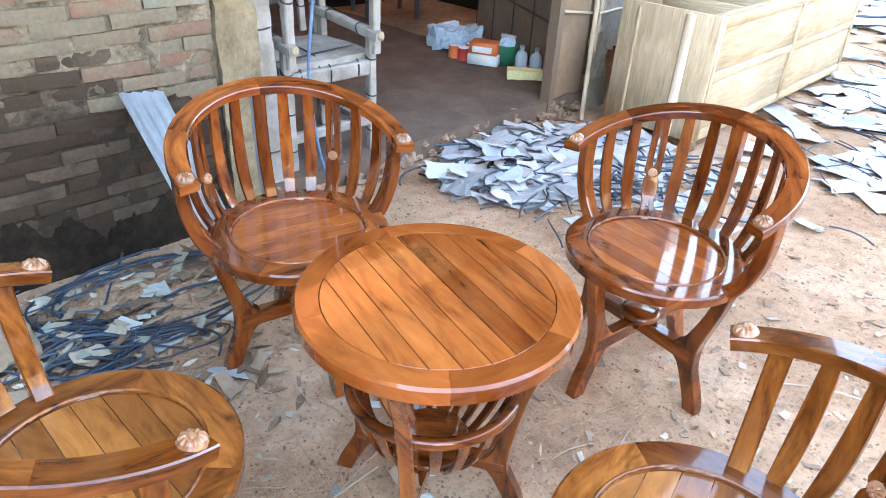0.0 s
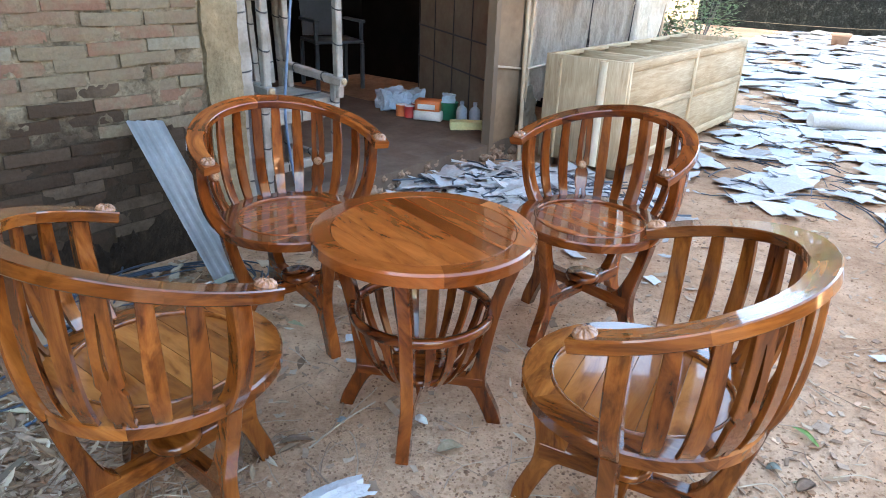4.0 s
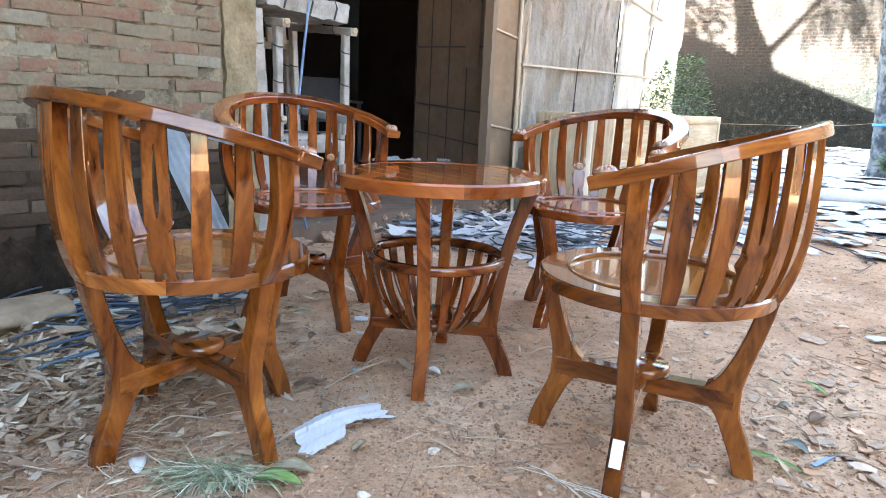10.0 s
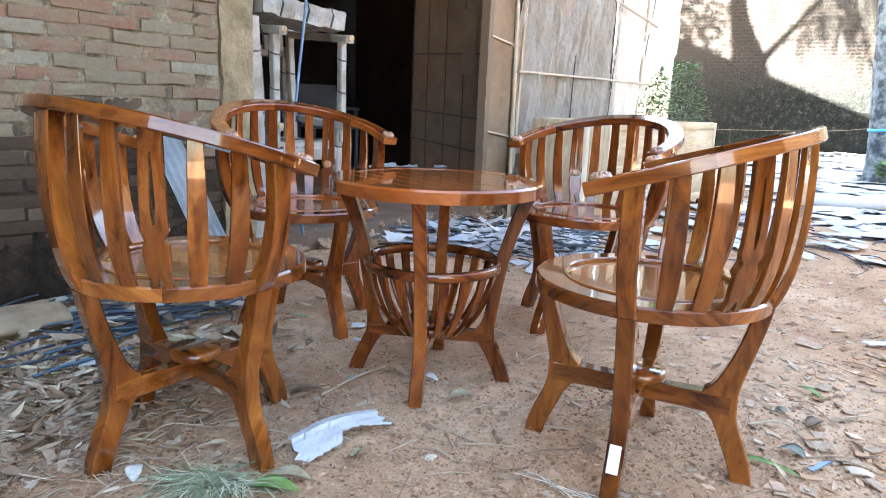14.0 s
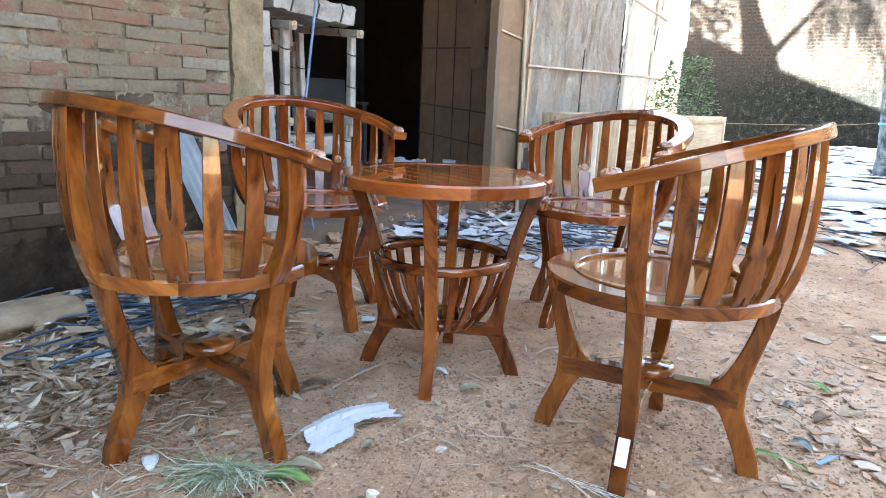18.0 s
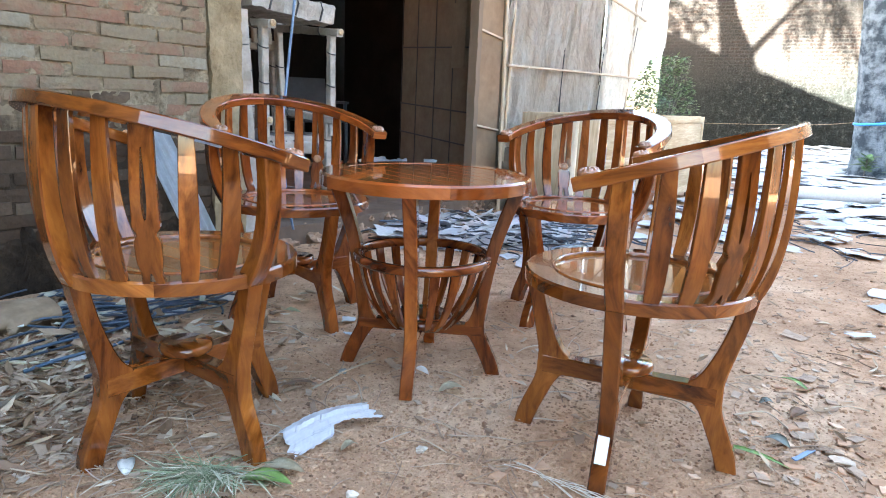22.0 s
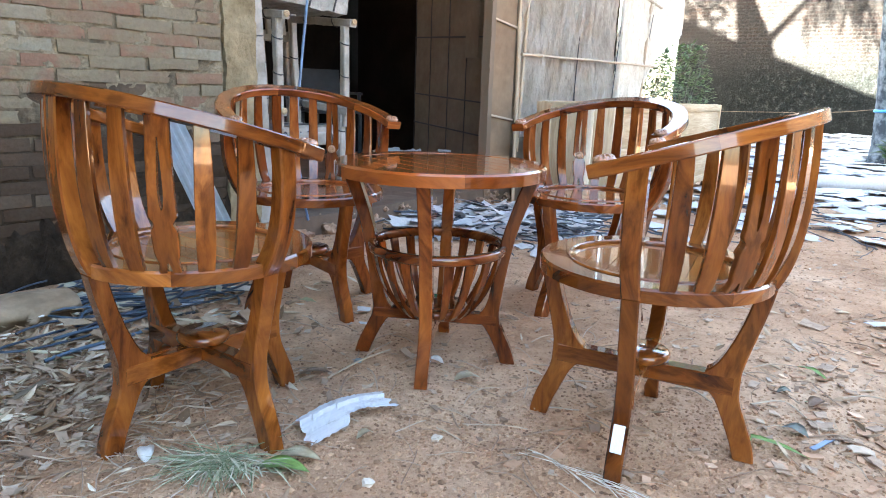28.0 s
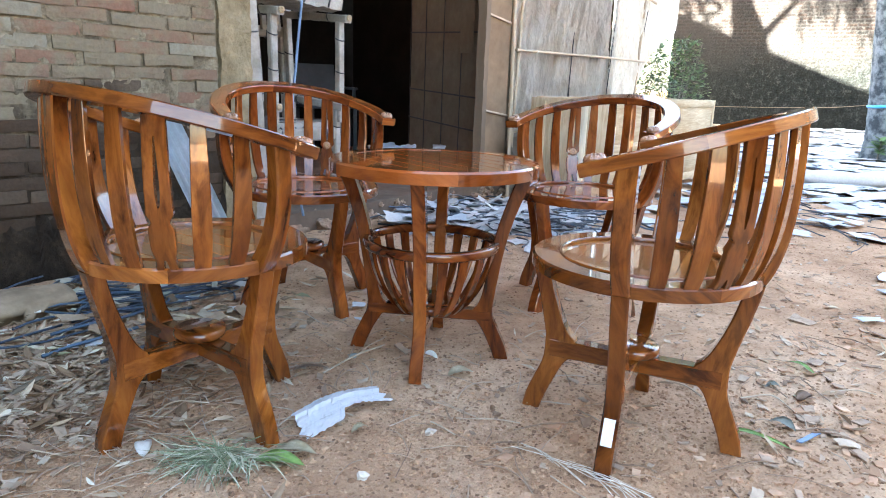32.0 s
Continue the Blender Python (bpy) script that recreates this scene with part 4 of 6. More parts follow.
# palm behind the house; only its shade falls into view
def palm(place, height, seed):
    rnd = random.Random(seed)
    ob = thing("palm", Matrix.Translation(place))
    lean = [N * o + Vector((0, 0, z)) for o, z in ((0.1, -0.1), (0.05, height * 0.4), (0.0, height * 0.65), (-0.45, height * 0.8), (-0.75, height))]
    pts = curve_points(lean, 20)
    girth = [0.3 + 0.55 / (1 + math.exp((p.z - height * 0.71) * 2.2)) for p in pts]
    part("trunk", sweep(bmesh.new(), pts, Vector((1, 0, 0)), girth, girth, True, 0.3), BARK, ob)
    for i in range(22):
        a = 2 * math.pi * i / 22 + rnd.uniform(-0.15, 0.15)
        up = rnd.uniform(0.0, 0.9)
        d = Vector((math.cos(a), math.sin(a), up))
        o = lean[-1]
        mid = curve_points([o, o + d * 1.3, o + Vector((d.x * 2.4, d.y * 2.4, up * 1.2 - 0.5)), o + Vector((d.x * 2.9, d.y * 2.9, up - 1.6))], 22)
        bm = bmesh.new()
        sweep(bm, mid, Vector((0, 0, 1)), 0.04, 0.03)
        for k in range(3, 22):
            for sgn in (-1, 1):
                side = Vector((-math.sin(a), math.cos(a), 0)) * sgn
                leaf_into(bm, mid[k], side * 0.3 + Vector((d.x * 0.2, d.y * 0.2, -1.0)), side, 1.0, 0.06)
        part("frond", bm, FROND, ob)
    # a forked limb with old hanging fronds, and a dense clump on the other side
    fork = curve_points([N * -0.05 + Vector((0, 0, 6.6)), N * 0.35 + Vector((0, 0, 7.25)), N * 0.85 + Vector((0, 0, 7.85)), N * 1.4 + Vector((0, 0, 8.6))], 12)
    part("limb", sweep(bmesh.new(), fork, Vector((1, 0, 0)), [0.2 - 0.011 * k for k in range(13)], [0.2 - 0.011 * k for k in range(13)], True, 0.3), BARK, ob)
    for i in range(7):
        o = fork[6 + i % 7] + U * rnd.uniform(-0.2, 0.2)
        d = N * rnd.uniform(0.5, 1.3) + U * rnd.uniform(-0.5, 0.5) + Vector((0, 0, rnd.uniform(0.3, 0.9)))
        mid = curve_points([o, o + d * 0.8, o + d * 1.5 - Vector((0, 0, 0.35)), o + d * 2.0 - Vector((0, 0, 1.2))], 16)
        bm = bmesh.new()
        sweep(bm, mid, Vector((0, 0, 1)), 0.035, 0.025)
        for k in range(2, 17):
            for sgn in (-1, 1):
                leaf_into(bm, mid[k], Vector((0, 0, -1)) + N * rnd.uniform(-0.12, 0.3) + U * 0.2 * sgn, U, rnd.uniform(0.5, 1.2), rnd.uniform(0.02, 0.04))
        part("frond", bm, FROND, ob)
    bm = bmesh.new()
    for i in range(520):
        p = N * rnd.gauss(-1.6, 0.45) + U * rnd.gauss(0, 0.4) + Vector((0, 0, 8.1 + rnd.gauss(0, 0.4)))
        leaf_into(bm, p, (rnd.uniform(-1, 1), rnd.uniform(-1, 1), rnd.uniform(-1, 0.3)), (rnd.uniform(-1, 1), rnd.uniform(-1, 1), 1), rnd.uniform(0.12, 0.3), rnd.uniform(0.05, 0.1))
    part("crown", bm, FROND, ob)
    return ob


tagged(palm(tuple(at_wall(7.7, -9.6, 0)), 10.4, 8), "palm with hanging fronds behind the house", "tree")

# unseen broad tree, added above the far wall to keep sky light off it
def shading_tree(place, seed):
    rnd = random.Random(seed)
    ob = thing("tree", Matrix.Translation(place))
    part("trunk", sweep(bmesh.new(), curve_points([(0, 0, -0.1), (0.1, 0, 2.5), (-0.1, 0.2, 5.0), (0, 0, 7.0)], 16), Vector((1, 0, 0)), [0.6 - 0.025 * k for k in range(17)], [0.6 - 0.025 * k for k in range(17)], True, 0.3), BARK, ob)
    bm = bmesh.new()
    for i in range(9):
        a = 2 * math.pi * i / 9 + rnd.uniform(-0.2, 0.2)
        tip = Vector((math.cos(a) * 4.5, math.sin(a) * 4.5, 7.2 + rnd.uniform(-0.3, 0.6)))
        mid = curve_points([(0, 0, 4.8), tip * 0.45 + Vector((0, 0, 3.4)), tip], 10)
        part("limb", sweep(bmesh.new(), mid, Vector((0, 0, 1)), [0.2 - 0.016 * k for k in range(11)], [0.2 - 0.016 * k for k in range(11)], True, 0.3), BARK, ob)
    for i in range(5200):
        a, r = rnd.uniform(0, 6.28), 5.6 * math.sqrt(rnd.random())
        r *= 0.85 + 0.3 * noise.noise((math.cos(a) * 2, math.sin(a) * 2, seed))
        z = 6.2 + 1.6 * (1 - (r / 6) ** 2) * rnd.random() + 0.5 * noise.noise((r, a, 1))
        leaf_into(bm, (math.cos(a) * r, math.sin(a) * r, z), (rnd.uniform(-1, 1), rnd.uniform(-1, 1), rnd.uniform(-0.6, 0.2)), (rnd.uniform(-0.4, 0.4), rnd.uniform(-0.4, 0.4), 1), rnd.uniform(0.3, 0.55), rnd.uniform(0.14, 0.24))
    part("crown", bm, LEAF, ob)
    return ob


tagged(shading_tree(tuple(at_wall(18.6, -1.5, 0)), 2), "unseen broad leafy tree added to shade the far wall", "tree")

# ---------------------------------------------------------------- cabinet lying on its back
cab_m = Matrix.Translation((1.115, 2.485, 0)) @ Matrix.Rotation(math.atan2(1.92, 1.47), 4, "Z")


def cabinet():
    """x along its length, y away from the yard, z up; the open front looks up."""
    c = thing("wooden_cabinet", cab_m)
    L, D, Z0, Z1 = 2.4, 0.585, 0.07, 0.75
    part("end_panel", box(0, 0.025, 0.0, D, Z0, Z1, 0.004, 2), RAW, c)
    part("end_panel", box(L - 0.025, L, 0.0, D, Z0, Z1, 0.004, 2), RAW, c)
    for x0, x1 in ((0.026, 0.052), (L - 0.052, L - 0.026), (1.16, 1.2)):
        part("stile", box(x0, x1, -0.006, 0.026, Z0, Z1, 0.003, 2), RAW, c)
    for z0, z1 in ((Z0, Z0 + 0.06), (0.40, 0.45), (Z1 - 0.06, Z1)):
        for x0, x1 in ((0.053, 1.159), (1.201, L - 0.053)):
            part("rail", box(x0, x1, -0.004, 0.024, z0, z1, 0.003), RAW, c)
    for x0, x1 in ((0.053, 1.159), (1.201, L - 0.053)):
        for z0, z1 in ((Z0 + 0.061, 0.399), (0.451, Z1 - 0.061)):
            part("side_panel", box(x0, x1, 0.006, 0.018, z0, z1, 0.002), RAW, c)
    part("side_panel", box(0.026, L - 0.026, D - 0.024, D - 0.002, Z0, Z1 - 0.001, 0.003), RAW, c)
    part("back_board", box(0.026, L - 0.026, 0.028, D - 0.026, Z0 + 0.01, Z0 + 0.025, 0.002), RAW_GREY, c)
    for x in (0.42, 0.8, 1.18, 1.56, 1.96):
        part("divider", box(x - 0.012, x + 0.012, 0.029, D - 0.027, Z0 + 0.03, Z1 - 0.004, 0.003, 1), RAW, c)
    part("front_rail", box(0.026, L - 0.026, 0.0265, 0.06, Z1 - 0.025, Z1 + 0.004, 0.003), RAW, c)
    part("front_rail", box(0.026, L - 0.026, D - 0.058, D - 0.0245, Z1 - 0.025, Z1 + 0.004, 0.003), RAW, c)
    part("batten", box(-0.014, -0.001, 0.14, 0.19, Z0, Z1 - 0.01, 0.003, 2), mat_raw("pale_sapwood", (0.62, 0.53, 0.4), (0.8, 0.72, 0.58)), c)
    part("batten", box(-0.01, -0.001, 0.46, 0.48, Z0, Z1 - 0.02, 0.003, 2), RAW, c)
    for x in (0.04, L - 0.1):
        for y in (0.02, D - 0.08):
            part("foot", box(x, x + 0.06, y, y + 0.06, -0.002, Z0 - 0.001, 0.006, 2), RAW_GREY, c)
    return c


tagged(cabinet(), "large unfinished pale teak cabinet lying on its back", "cabinet")

# ---------------------------------------------------------------- wrapped chairs in the doorway
def tied(parent, pts, r=0.004):
    wall_part("cord", sweep(bmesh.new(), [Vector(p) for p in pts], Vector((0.3, 0.5, 0.8)), 2 * r, 2 * r, True, 0.3), CORD, parent)


def wrap_bar(parent, a, b, w, h, name="bar", cords=2, seed=0.0):
    """A wrapped member: lumpy foam round a bar, with cords tied round it."""
    a, b = Vector(a), Vector(b)
    n = 14
    d = (b - a).normalized()
    nn = Vector((0, 1, 0)) if abs(d.y) < 0.8 else Vector((0, 0, 1))
    pts = [a.lerp(b, i / n) for i in range(n + 1)]
    ws = [w * (1 + 0.16 * noise.noise((i * 0.7, seed, a.x * 7))) for i in range(n + 1)]
    hs = [h * (1 + 0.16 * noise.noise((i * 0.7, seed + 5, a.z * 7))) for i in range(n + 1)]
    ob = wall_part(name, sweep(bmesh.new(), pts, nn, ws, hs, True, 0.14), WRAP, parent)
    side = d.cross(nn).normalized()
    nn = side.cross(d).normalized()
    for k in range(cords):
        c = a.lerp(b, (k + 0.6) / (cords + 0.2))
        loop = [c + side * (math.cos(t) * w * 0.6) + nn * (math.sin(t) * h * 0.6) + d * (0.01 * math.sin(t)) for t in [2 * math.pi * j / 12 for j in range(13)]]
        tied(ob, loop, 0.0035)
    return ob


def wrapped_chair(m, seed, seated=True):
    """Front at y = 0, x from 0 to 0.5, standing on z = 0."""
    c = thing("wrapped_chair", WALL @ m)
    for x in (0.02, 0.48):
        wrap_bar(c, (x, 0.02, 0), (x, 0.02, 0.56), 0.042, 0.04, "leg", 3, seed + x)
        wrap_bar(c, (x, 0.44, 0), (x, 0.5, 1.0), 0.04, 0.04, "back_leg", 4, seed + x + 1)
        wrap_bar(c, (x, -0.05, 0.56), (x, 0.48, 0.6), 0.048, 0.042, "armrest", 2, seed + x + 2)
        part("bolt", fluted_button((x, -0.055, 0.565), (0, -1, 0), 0.017, 0.012), RAW, c)
        if seated:
            wrap_bar(c, (x, 0.02, 0.13), (x, 0.46, 0.13), 0.035, 0.03, "stretcher", 1, seed + x + 3)
    if seated:
        wrap_bar(c, (0.03, 0.02, 0.15), (0.47, 0.02, 0.15), 0.045, 0.035, "stretcher", 2, seed)
        wrap_bar(c, (0.0, 0.03, 0.41), (0.5, 0.03, 0.41), 0.07, 0.05, "seat_rail", 3, seed)
        wall_part("seat", rough_box(0.0, 0.5, 0.04, 0.46, 0.42, 0.475, 0.05, 0.012, seed), WRAP, c)
        tied(c, [(0.0, 0.1, 0.48), (0.25, 0.12, 0.485), (0.5, 0.16, 0.48)])
        tied(c, [(0.2, 0.03, 0.44), (0.22, 0.1, 0.482), (0.26, 0.44, 0.482)])
    for i in range(4):
        wrap_bar(c, (0.1 + 0.1 * i, 0.46, 0.5), (0.1 + 0.1 * i, 0.5, 0.95), 0.034, 0.02, "back_slat", 2, seed + i)
    wrap_bar(c, (0.0, 0.5, 0.97), (0.5, 0.5, 0.97), 0.06, 0.05, "top_rail", 2, seed + 9)
    return c


low_chair = wrapped_chair(pose(0.64, 0.06, 0.11), 1.0)
tagged(low_chair, "unfinished chair packed in white foam and black cord", "chair", "wrapped chairs in the doorway")
high_chair = wrapped_chair(pose(0.65, 0.04, 0.585, 0, 0, 0), 2.0, False)
tagged(high_chair, "white-wrapped chair frame stacked on another packed chair", "chair", "wrapped chairs in the doorway")
bundle = thing("foam_bundle", WALL @ pose(0.56, 0.0, 1.215, 0, 3, 2))
wall_part("wrapped_slab", rough_box(0.0, 0.56, 0.0, 0.34, 0.0, 0.095, 0.02, 0.016, 7.3), WRAP, bundle)
for x in (0.09, 0.26, 0.43):
    tied(bundle, [(x, -0.02, 0.0), (x + 0.012, -0.024, 0.06), (x + 0.02, 0.0, 0.1), (x + 0.03, 0.17, 0.102), (x + 0.03, 0.33, 0.098)], 0.005)
tied(bundle, [(0.0, 0.1, 0.098), (0.2, 0.09, 0.1), (0.4, 0.12, 0.1), (0.555, 0.14, 0.096)], 0.004)
tagged(bundle, "flat lumpy bundle in white foam tied with black cord", "bundle")
for i, (s0, s1) in enumerate(((0.535, 0.5), (0.575, 0.545))):
    b = thing("wrapped_board", WALL)
    wrap_bar(b, (s0 + 0.01, 0.02 + 0.04 * i, 0.11), (s1 + 0.015, 0.05 + 0.04 * i, 1.2 - 0.1 * i), (0.095, 0.06)[i], 0.03, "board", 4, i * 3.0)
    tagged(b, "foam-wrapped board leaning on the doorway pillar", "board", "wrapped boards")
HOSE = mat_two("blue_hose", (0.06, 0.11, 0.19), (0.12, 0.2, 0.32), 12, 0.45, 0.1, 0.002)
pts = curve_points([(0.82, -0.03, 2.1), (0.79, -0.05, 1.4), (0.72, -0.07, 0.95), (0.66, -0.09, 0.6), (0.68, -0.1, 0.3), (0.72, -0.1, 0.115)], 40)
tagged(wall_part("hose", sweep(bmesh.new(), pts, Vector((0, 1, 0)), 0.013, 0.013, True, 0.3), HOSE), "thin blue-grey hose hanging down in the doorway", "hose")

# dim armchair deep in the workshop
dim = thing("plastic_chair", WALL @ pose(2.85, 2.3, 0.11, 0, 0, -20))
GREYP = mat_two("grey_plastic", (0.035, 0.042, 0.05), (0.06, 0.07, 0.08), 4, 0.3, 0.05, 0.002)
for x in (0, 0.45):
    for y in (0, 0.42):
        part("leg", bar((x, y, 0), (x, y, 0.42), 0.035, 0.035, (1, 0, 0)), GREYP, dim)
    part("armrest", bar((x, -0.02, 0.62), (x, 0.42, 0.62), 0.05, 0.025), GREYP, dim)
    part("arm_post", bar((x, 0.02, 0.42), (x, 0.02, 0.61), 0.03, 0.03, (1, 0, 0)), GREYP, dim)
part("seat", box(-0.01, 0.46, -0.01, 0.44, 0.421, 0.45, 0.006), GREYP, dim)
part("backrest", bar((0.225, 0.43, 0.46), (0.225, 0.52, 0.85), 0.42, 0.02, (0, 1, 0)), GREYP, dim)
tagged(dim, "grey plastic armchair in the dark workshop", "chair")

# ---------------------------------------------------------------- packages and workshop clutter
PK = WALL @ Matrix.Translation((2.86, 0.32, 0.11)) @ Matrix.Rotation(math.atan2(1.12, 0.46), 4, "Z")  # x along the packages' face
widths = (0.31, 0.3, 0.33, 0.3)
x = 0.0
for i, w in enumerate(widths):
    p = thing("cardboard_package", PK @ Matrix.Translation((x, 0, 0)))
    h = (1.75, 1.95, 1.95, 1.9)[i]
    part("carton", rough_box(0.002, w - 0.002, -0.4 + 0.01 * (i % 2), 0.0 - 0.006 * (i % 2), 0.0, h, 0.08, 0.005, i * 2.0), CARD, p)
    for z in (0.36, 0.62, 1.12, 1.6):
        zz = z + 0.012 * (i - 1.5)
        part("cord", bar((0.0, 0.006, zz), (w, 0.006, zz + 0.012), 0.013, 0.006, (0, 1, 0)), CORD, p)
    part("cord", bar((w * 0.97, 0.006, 0.0), (w * 0.97, 0.006, h), 0.008, 0.006, (0, 1, 0)), CORD, p)
    tagged(p, "tall brown cardboard package tied with black cord", "package", "packages inside the doorway")
    x += w
part_sheet = part("loose_card", bar((0.2, 0.02, 0.95), (0.2, 0.02, 1.45), 0.2, 0.006, (0, 1, 0)), CARD)
part_sheet.matrix_world = PK
tagged(part_sheet, "loose piece of brown cardboard hung on the packages", "card")


def plain(name, a, rough=0.45):
    return mat_two(name, tuple(0.85 * c for c in a), a, 8.0, rough, 0.05, 0.002)


ORANGE, RED, GREEN, WHITE, PALEBLUE, YELLOW, CLOTH = (plain("orange_paint", (0.75, 0.2, 0.06)), plain("red_paint", (0.5, 0.05, 0.05)), plain("green_plastic", (0.03, 0.22, 0.12)), plain("white_card", (0.75, 0.74, 0.72), 0.7),
                                                     plain("cloudy_plastic", (0.42, 0.5, 0.58)), plain("yellow_foam", (0.75, 0.7, 0.35), 0.9), plain("pale_blue_cloth", (0.45, 0.55, 0.65), 0.9))


def on_floor(ob, x, y, turn=0):
    ob.matrix_world = Matrix.Translation((x, y, 0.118)) @ Matrix.Rotation(radians(turn), 4, "Z")
    return ob


for x, y, c, l in ((0.115, 3.47, PALEBLUE, "cloudy blue plastic solvent bottle with cap"), (0.215, 3.44, PALEBLUE, "cloudy blue plastic solvent bottle with cap")):
    b = on_floor(thing("bottle"), x, y)
    part("body", lathe([(0.038, 0), (0.042, 0.005), (0.042, 0.1), (0.034, 0.125), (0.014, 0.14), (0.013, 0.155)], 20), c, b)
    part("cap", lathe([(0.016, 0.15), (0.016, 0.172), (0.013, 0.175)], 16), PALEBLUE, b)
    tagged(b, l, "bottle", "bottles on the workshop floor")
pail = on_floor(thing("pail"), 0.01, 3.62)
part("body", lathe([(0.062, 0), (0.075, 0.13), (0.078, 0.135), (0.072, 0.137), (0.06, 0.02)], 24), GREEN, pail)
part("cloth", rough_box(-0.05, 0.05, -0.05, 0.05, 0.12, 0.19, 0.02, 0.02), CLOTH, pail, "crumpled pale cloth")
tagged(pail, "dark green pail with a crumpled cloth in it", "pail")
ctn = on_floor(thing("small_carton"), -0.14, 3.6, -12)
part("carton", box(-0.11, 0.11, -0.08, 0.08, 0, 0.07, 0.004), WHITE, ctn)
part("carton_top", box(-0.105, 0.095, -0.07, 0.07, 0.071, 0.15, 0.004), ORANGE, ctn, "orange and white printed carton")
part("print_band", box(-0.08, 0.06, -0.073, -0.0702, 0.085, 0.125, 0.001), WHITE, ctn)
tagged(ctn, "white and orange printed carton on the floor", "carton")
for x, y, c in ((-0.3, 3.63, RED), (-0.37, 3.68, ORANGE), (-0.25, 3.75, RED)):
    t = on_floor(thing("tin"), x, y)
    part("can", lathe([(0.045, 0), (0.047, 0.004), (0.045, 0.008), (0.045, 0.082), (0.047, 0.086), (0.042, 0.088)], 24), c, t)
    part("lid", lathe([(0.04, 0.0885), (0.04, 0.092), (0.036, 0.093)], 20), WHITE, t)
    tagged(t, "small red or orange paint tin", "tin", "paint tins")
cl = on_floor(part("cloth", rough_box(-0.2, 0.18, -0.12, 0.12, 0.0, 0.14, 0.03, 0.05, 3.0), CLOTH), -0.4, 4.0, 20)
tagged(cl, "heap of crumpled pale blue cloth", "cloth")
sp = on_floor(part("sponge", rough_box(-0.13, 0.13, -0.045, 0.045, 0.0, 0.06, 0.02, 0.006, 3.0), YELLOW), 0.16, 3.3, 4)
tagged(sp, "long block of yellow foam on the floor", "sponge")

# ---------------------------------------------------------------- zinc sheet and timber by the wall
bm = bmesh.new()
a, b = Vector((-0.01, -0.035, 0.64)), Vector((0.11, -0.36, 0.0))
rows = []
for k in range(9):
    c = a.lerp(b, k / 8)
    rows.append([bm.verts.new(c + Vector((0.155 * (i / 16 - 0.5), -0.012 * math.cos(i * math.pi / 2) - 0.006, -0.02 * (i / 16 - 0.5)))) for i in range(17)])
for p, q in zip(rows, rows[1:]):
    for i in range(16):
        bm.faces.new((p[i], p[i + 1], q[i + 1], q[i])).smooth = True
bmesh.ops.solidify(bm, geom=bm.faces[:], thickness=0.002)
zs = wall_part("zinc_sheet", bm, ZINC)
tagged(zs, "narrow strip of corrugated zinc leaning on the brick wall", "sheet")
bm = rough_box(-0.9, 0.0, -0.11, 0.11, 0.0, 0.085, 0.03, 0.012, 6.0)
for v in bm.verts:  # the upper edges are rounded
    if v.co.z > 0.05:
        v.co.z -= 2.6 * v.co.y ** 2
lg = part("timber", bm, mat_two("old_timber", (0.2, 0.145, 0.095), (0.34, 0.255, 0.175), 6.0, 0.85, 0.4, 0.006), None, "", True)
lg.matrix_world = Matrix.Translation((-1.32, 0.30, 0.0)) @ Matrix.Rotation(math.atan2(0.7, 0.62), 4, "Z")
tagged(lg, "weathered pale timber log lying by the wall", "timber")

# ---------------------------------------------------------------- litter on the ground
def island_mat(name, stops, rough=0.8, bump=0.2):
    """Colour by the piece, for joined litter."""
    m = Mat(name, rough)
    g = m.n("NewGeometry")
    v = m.coords((1, 1, 1), "Object", False)
    n1 = m.noise(v, 60.0, 4)
    c = m.ramp(g.outputs["Random Per Island"], stops)
    m.color(m.mix(0.45, c, m.ramp(n1, [(0.3, (0.65, 0.63, 0.6)), (0.7, (1.15, 1.15, 1.15))]), "MULTIPLY"))
    m.bump(n1, bump, 0.004)
    return m.m


FOAM = island_mat("white_scrap", [(0.0, (0.2509, 0.2509, 0.2435)), (0.35, (0.3838, 0.3838, 0.3764)), (0.8, (0.5018, 0.5092, 0.5092)), (1.0, (0.3469, 0.3838, 0.4133))], 0.6)
DRYLEAF = island_mat("dry_leaf", [(0.0, (0.1277, 0.08052, 0.0468)), (0.3, (0.2554, 0.1718, 0.1092)), (0.6, (0.383, 0.2899, 0.1976)), (0.85, (0.532, 0.4509, 0.3328)), (0.97, (0.6597, 0.612, 0.4992)), (1.0, (0.2128, 0.2362, 0.1248))], 0.75)
CHIP = island_mat("wood_chip", [(0.0, (0.2125, 0.1406, 0.09677)), (0.5, (0.3485, 0.2563, 0.1855)), (0.9, (0.408, 0.3225, 0.2419)), (1.0, (0.442, 0.3721, 0.2984))], 0.85)
PEBBLE = island_mat("pebble", [(0.0, (0.15, 0.09, 0.058)), (0.25, (0.2363, 0.1352, 0.07793)), (0.5, (0.3459, 0.2108, 0.1263)), (0.97, (0.4219, 0.2744, 0.1732)), (1.0, (0.4726, 0.35, 0.2453))], 0.95)
CORDS = island_mat("cord_scrap", [(0.0, (0.012, 0.014, 0.018)), (0.6, (0.03, 0.04, 0.055)), (1.0, (0.06, 0.09, 0.13))], 0.5)
BLUECORD = island_mat("blue_grey_cord", [(0.0, (0.0064, 0.01008, 0.01584)), (0.5, (0.0176, 0.036, 0.0627)), (1.0, (0.048, 0.09, 0.1386))], 0.45)


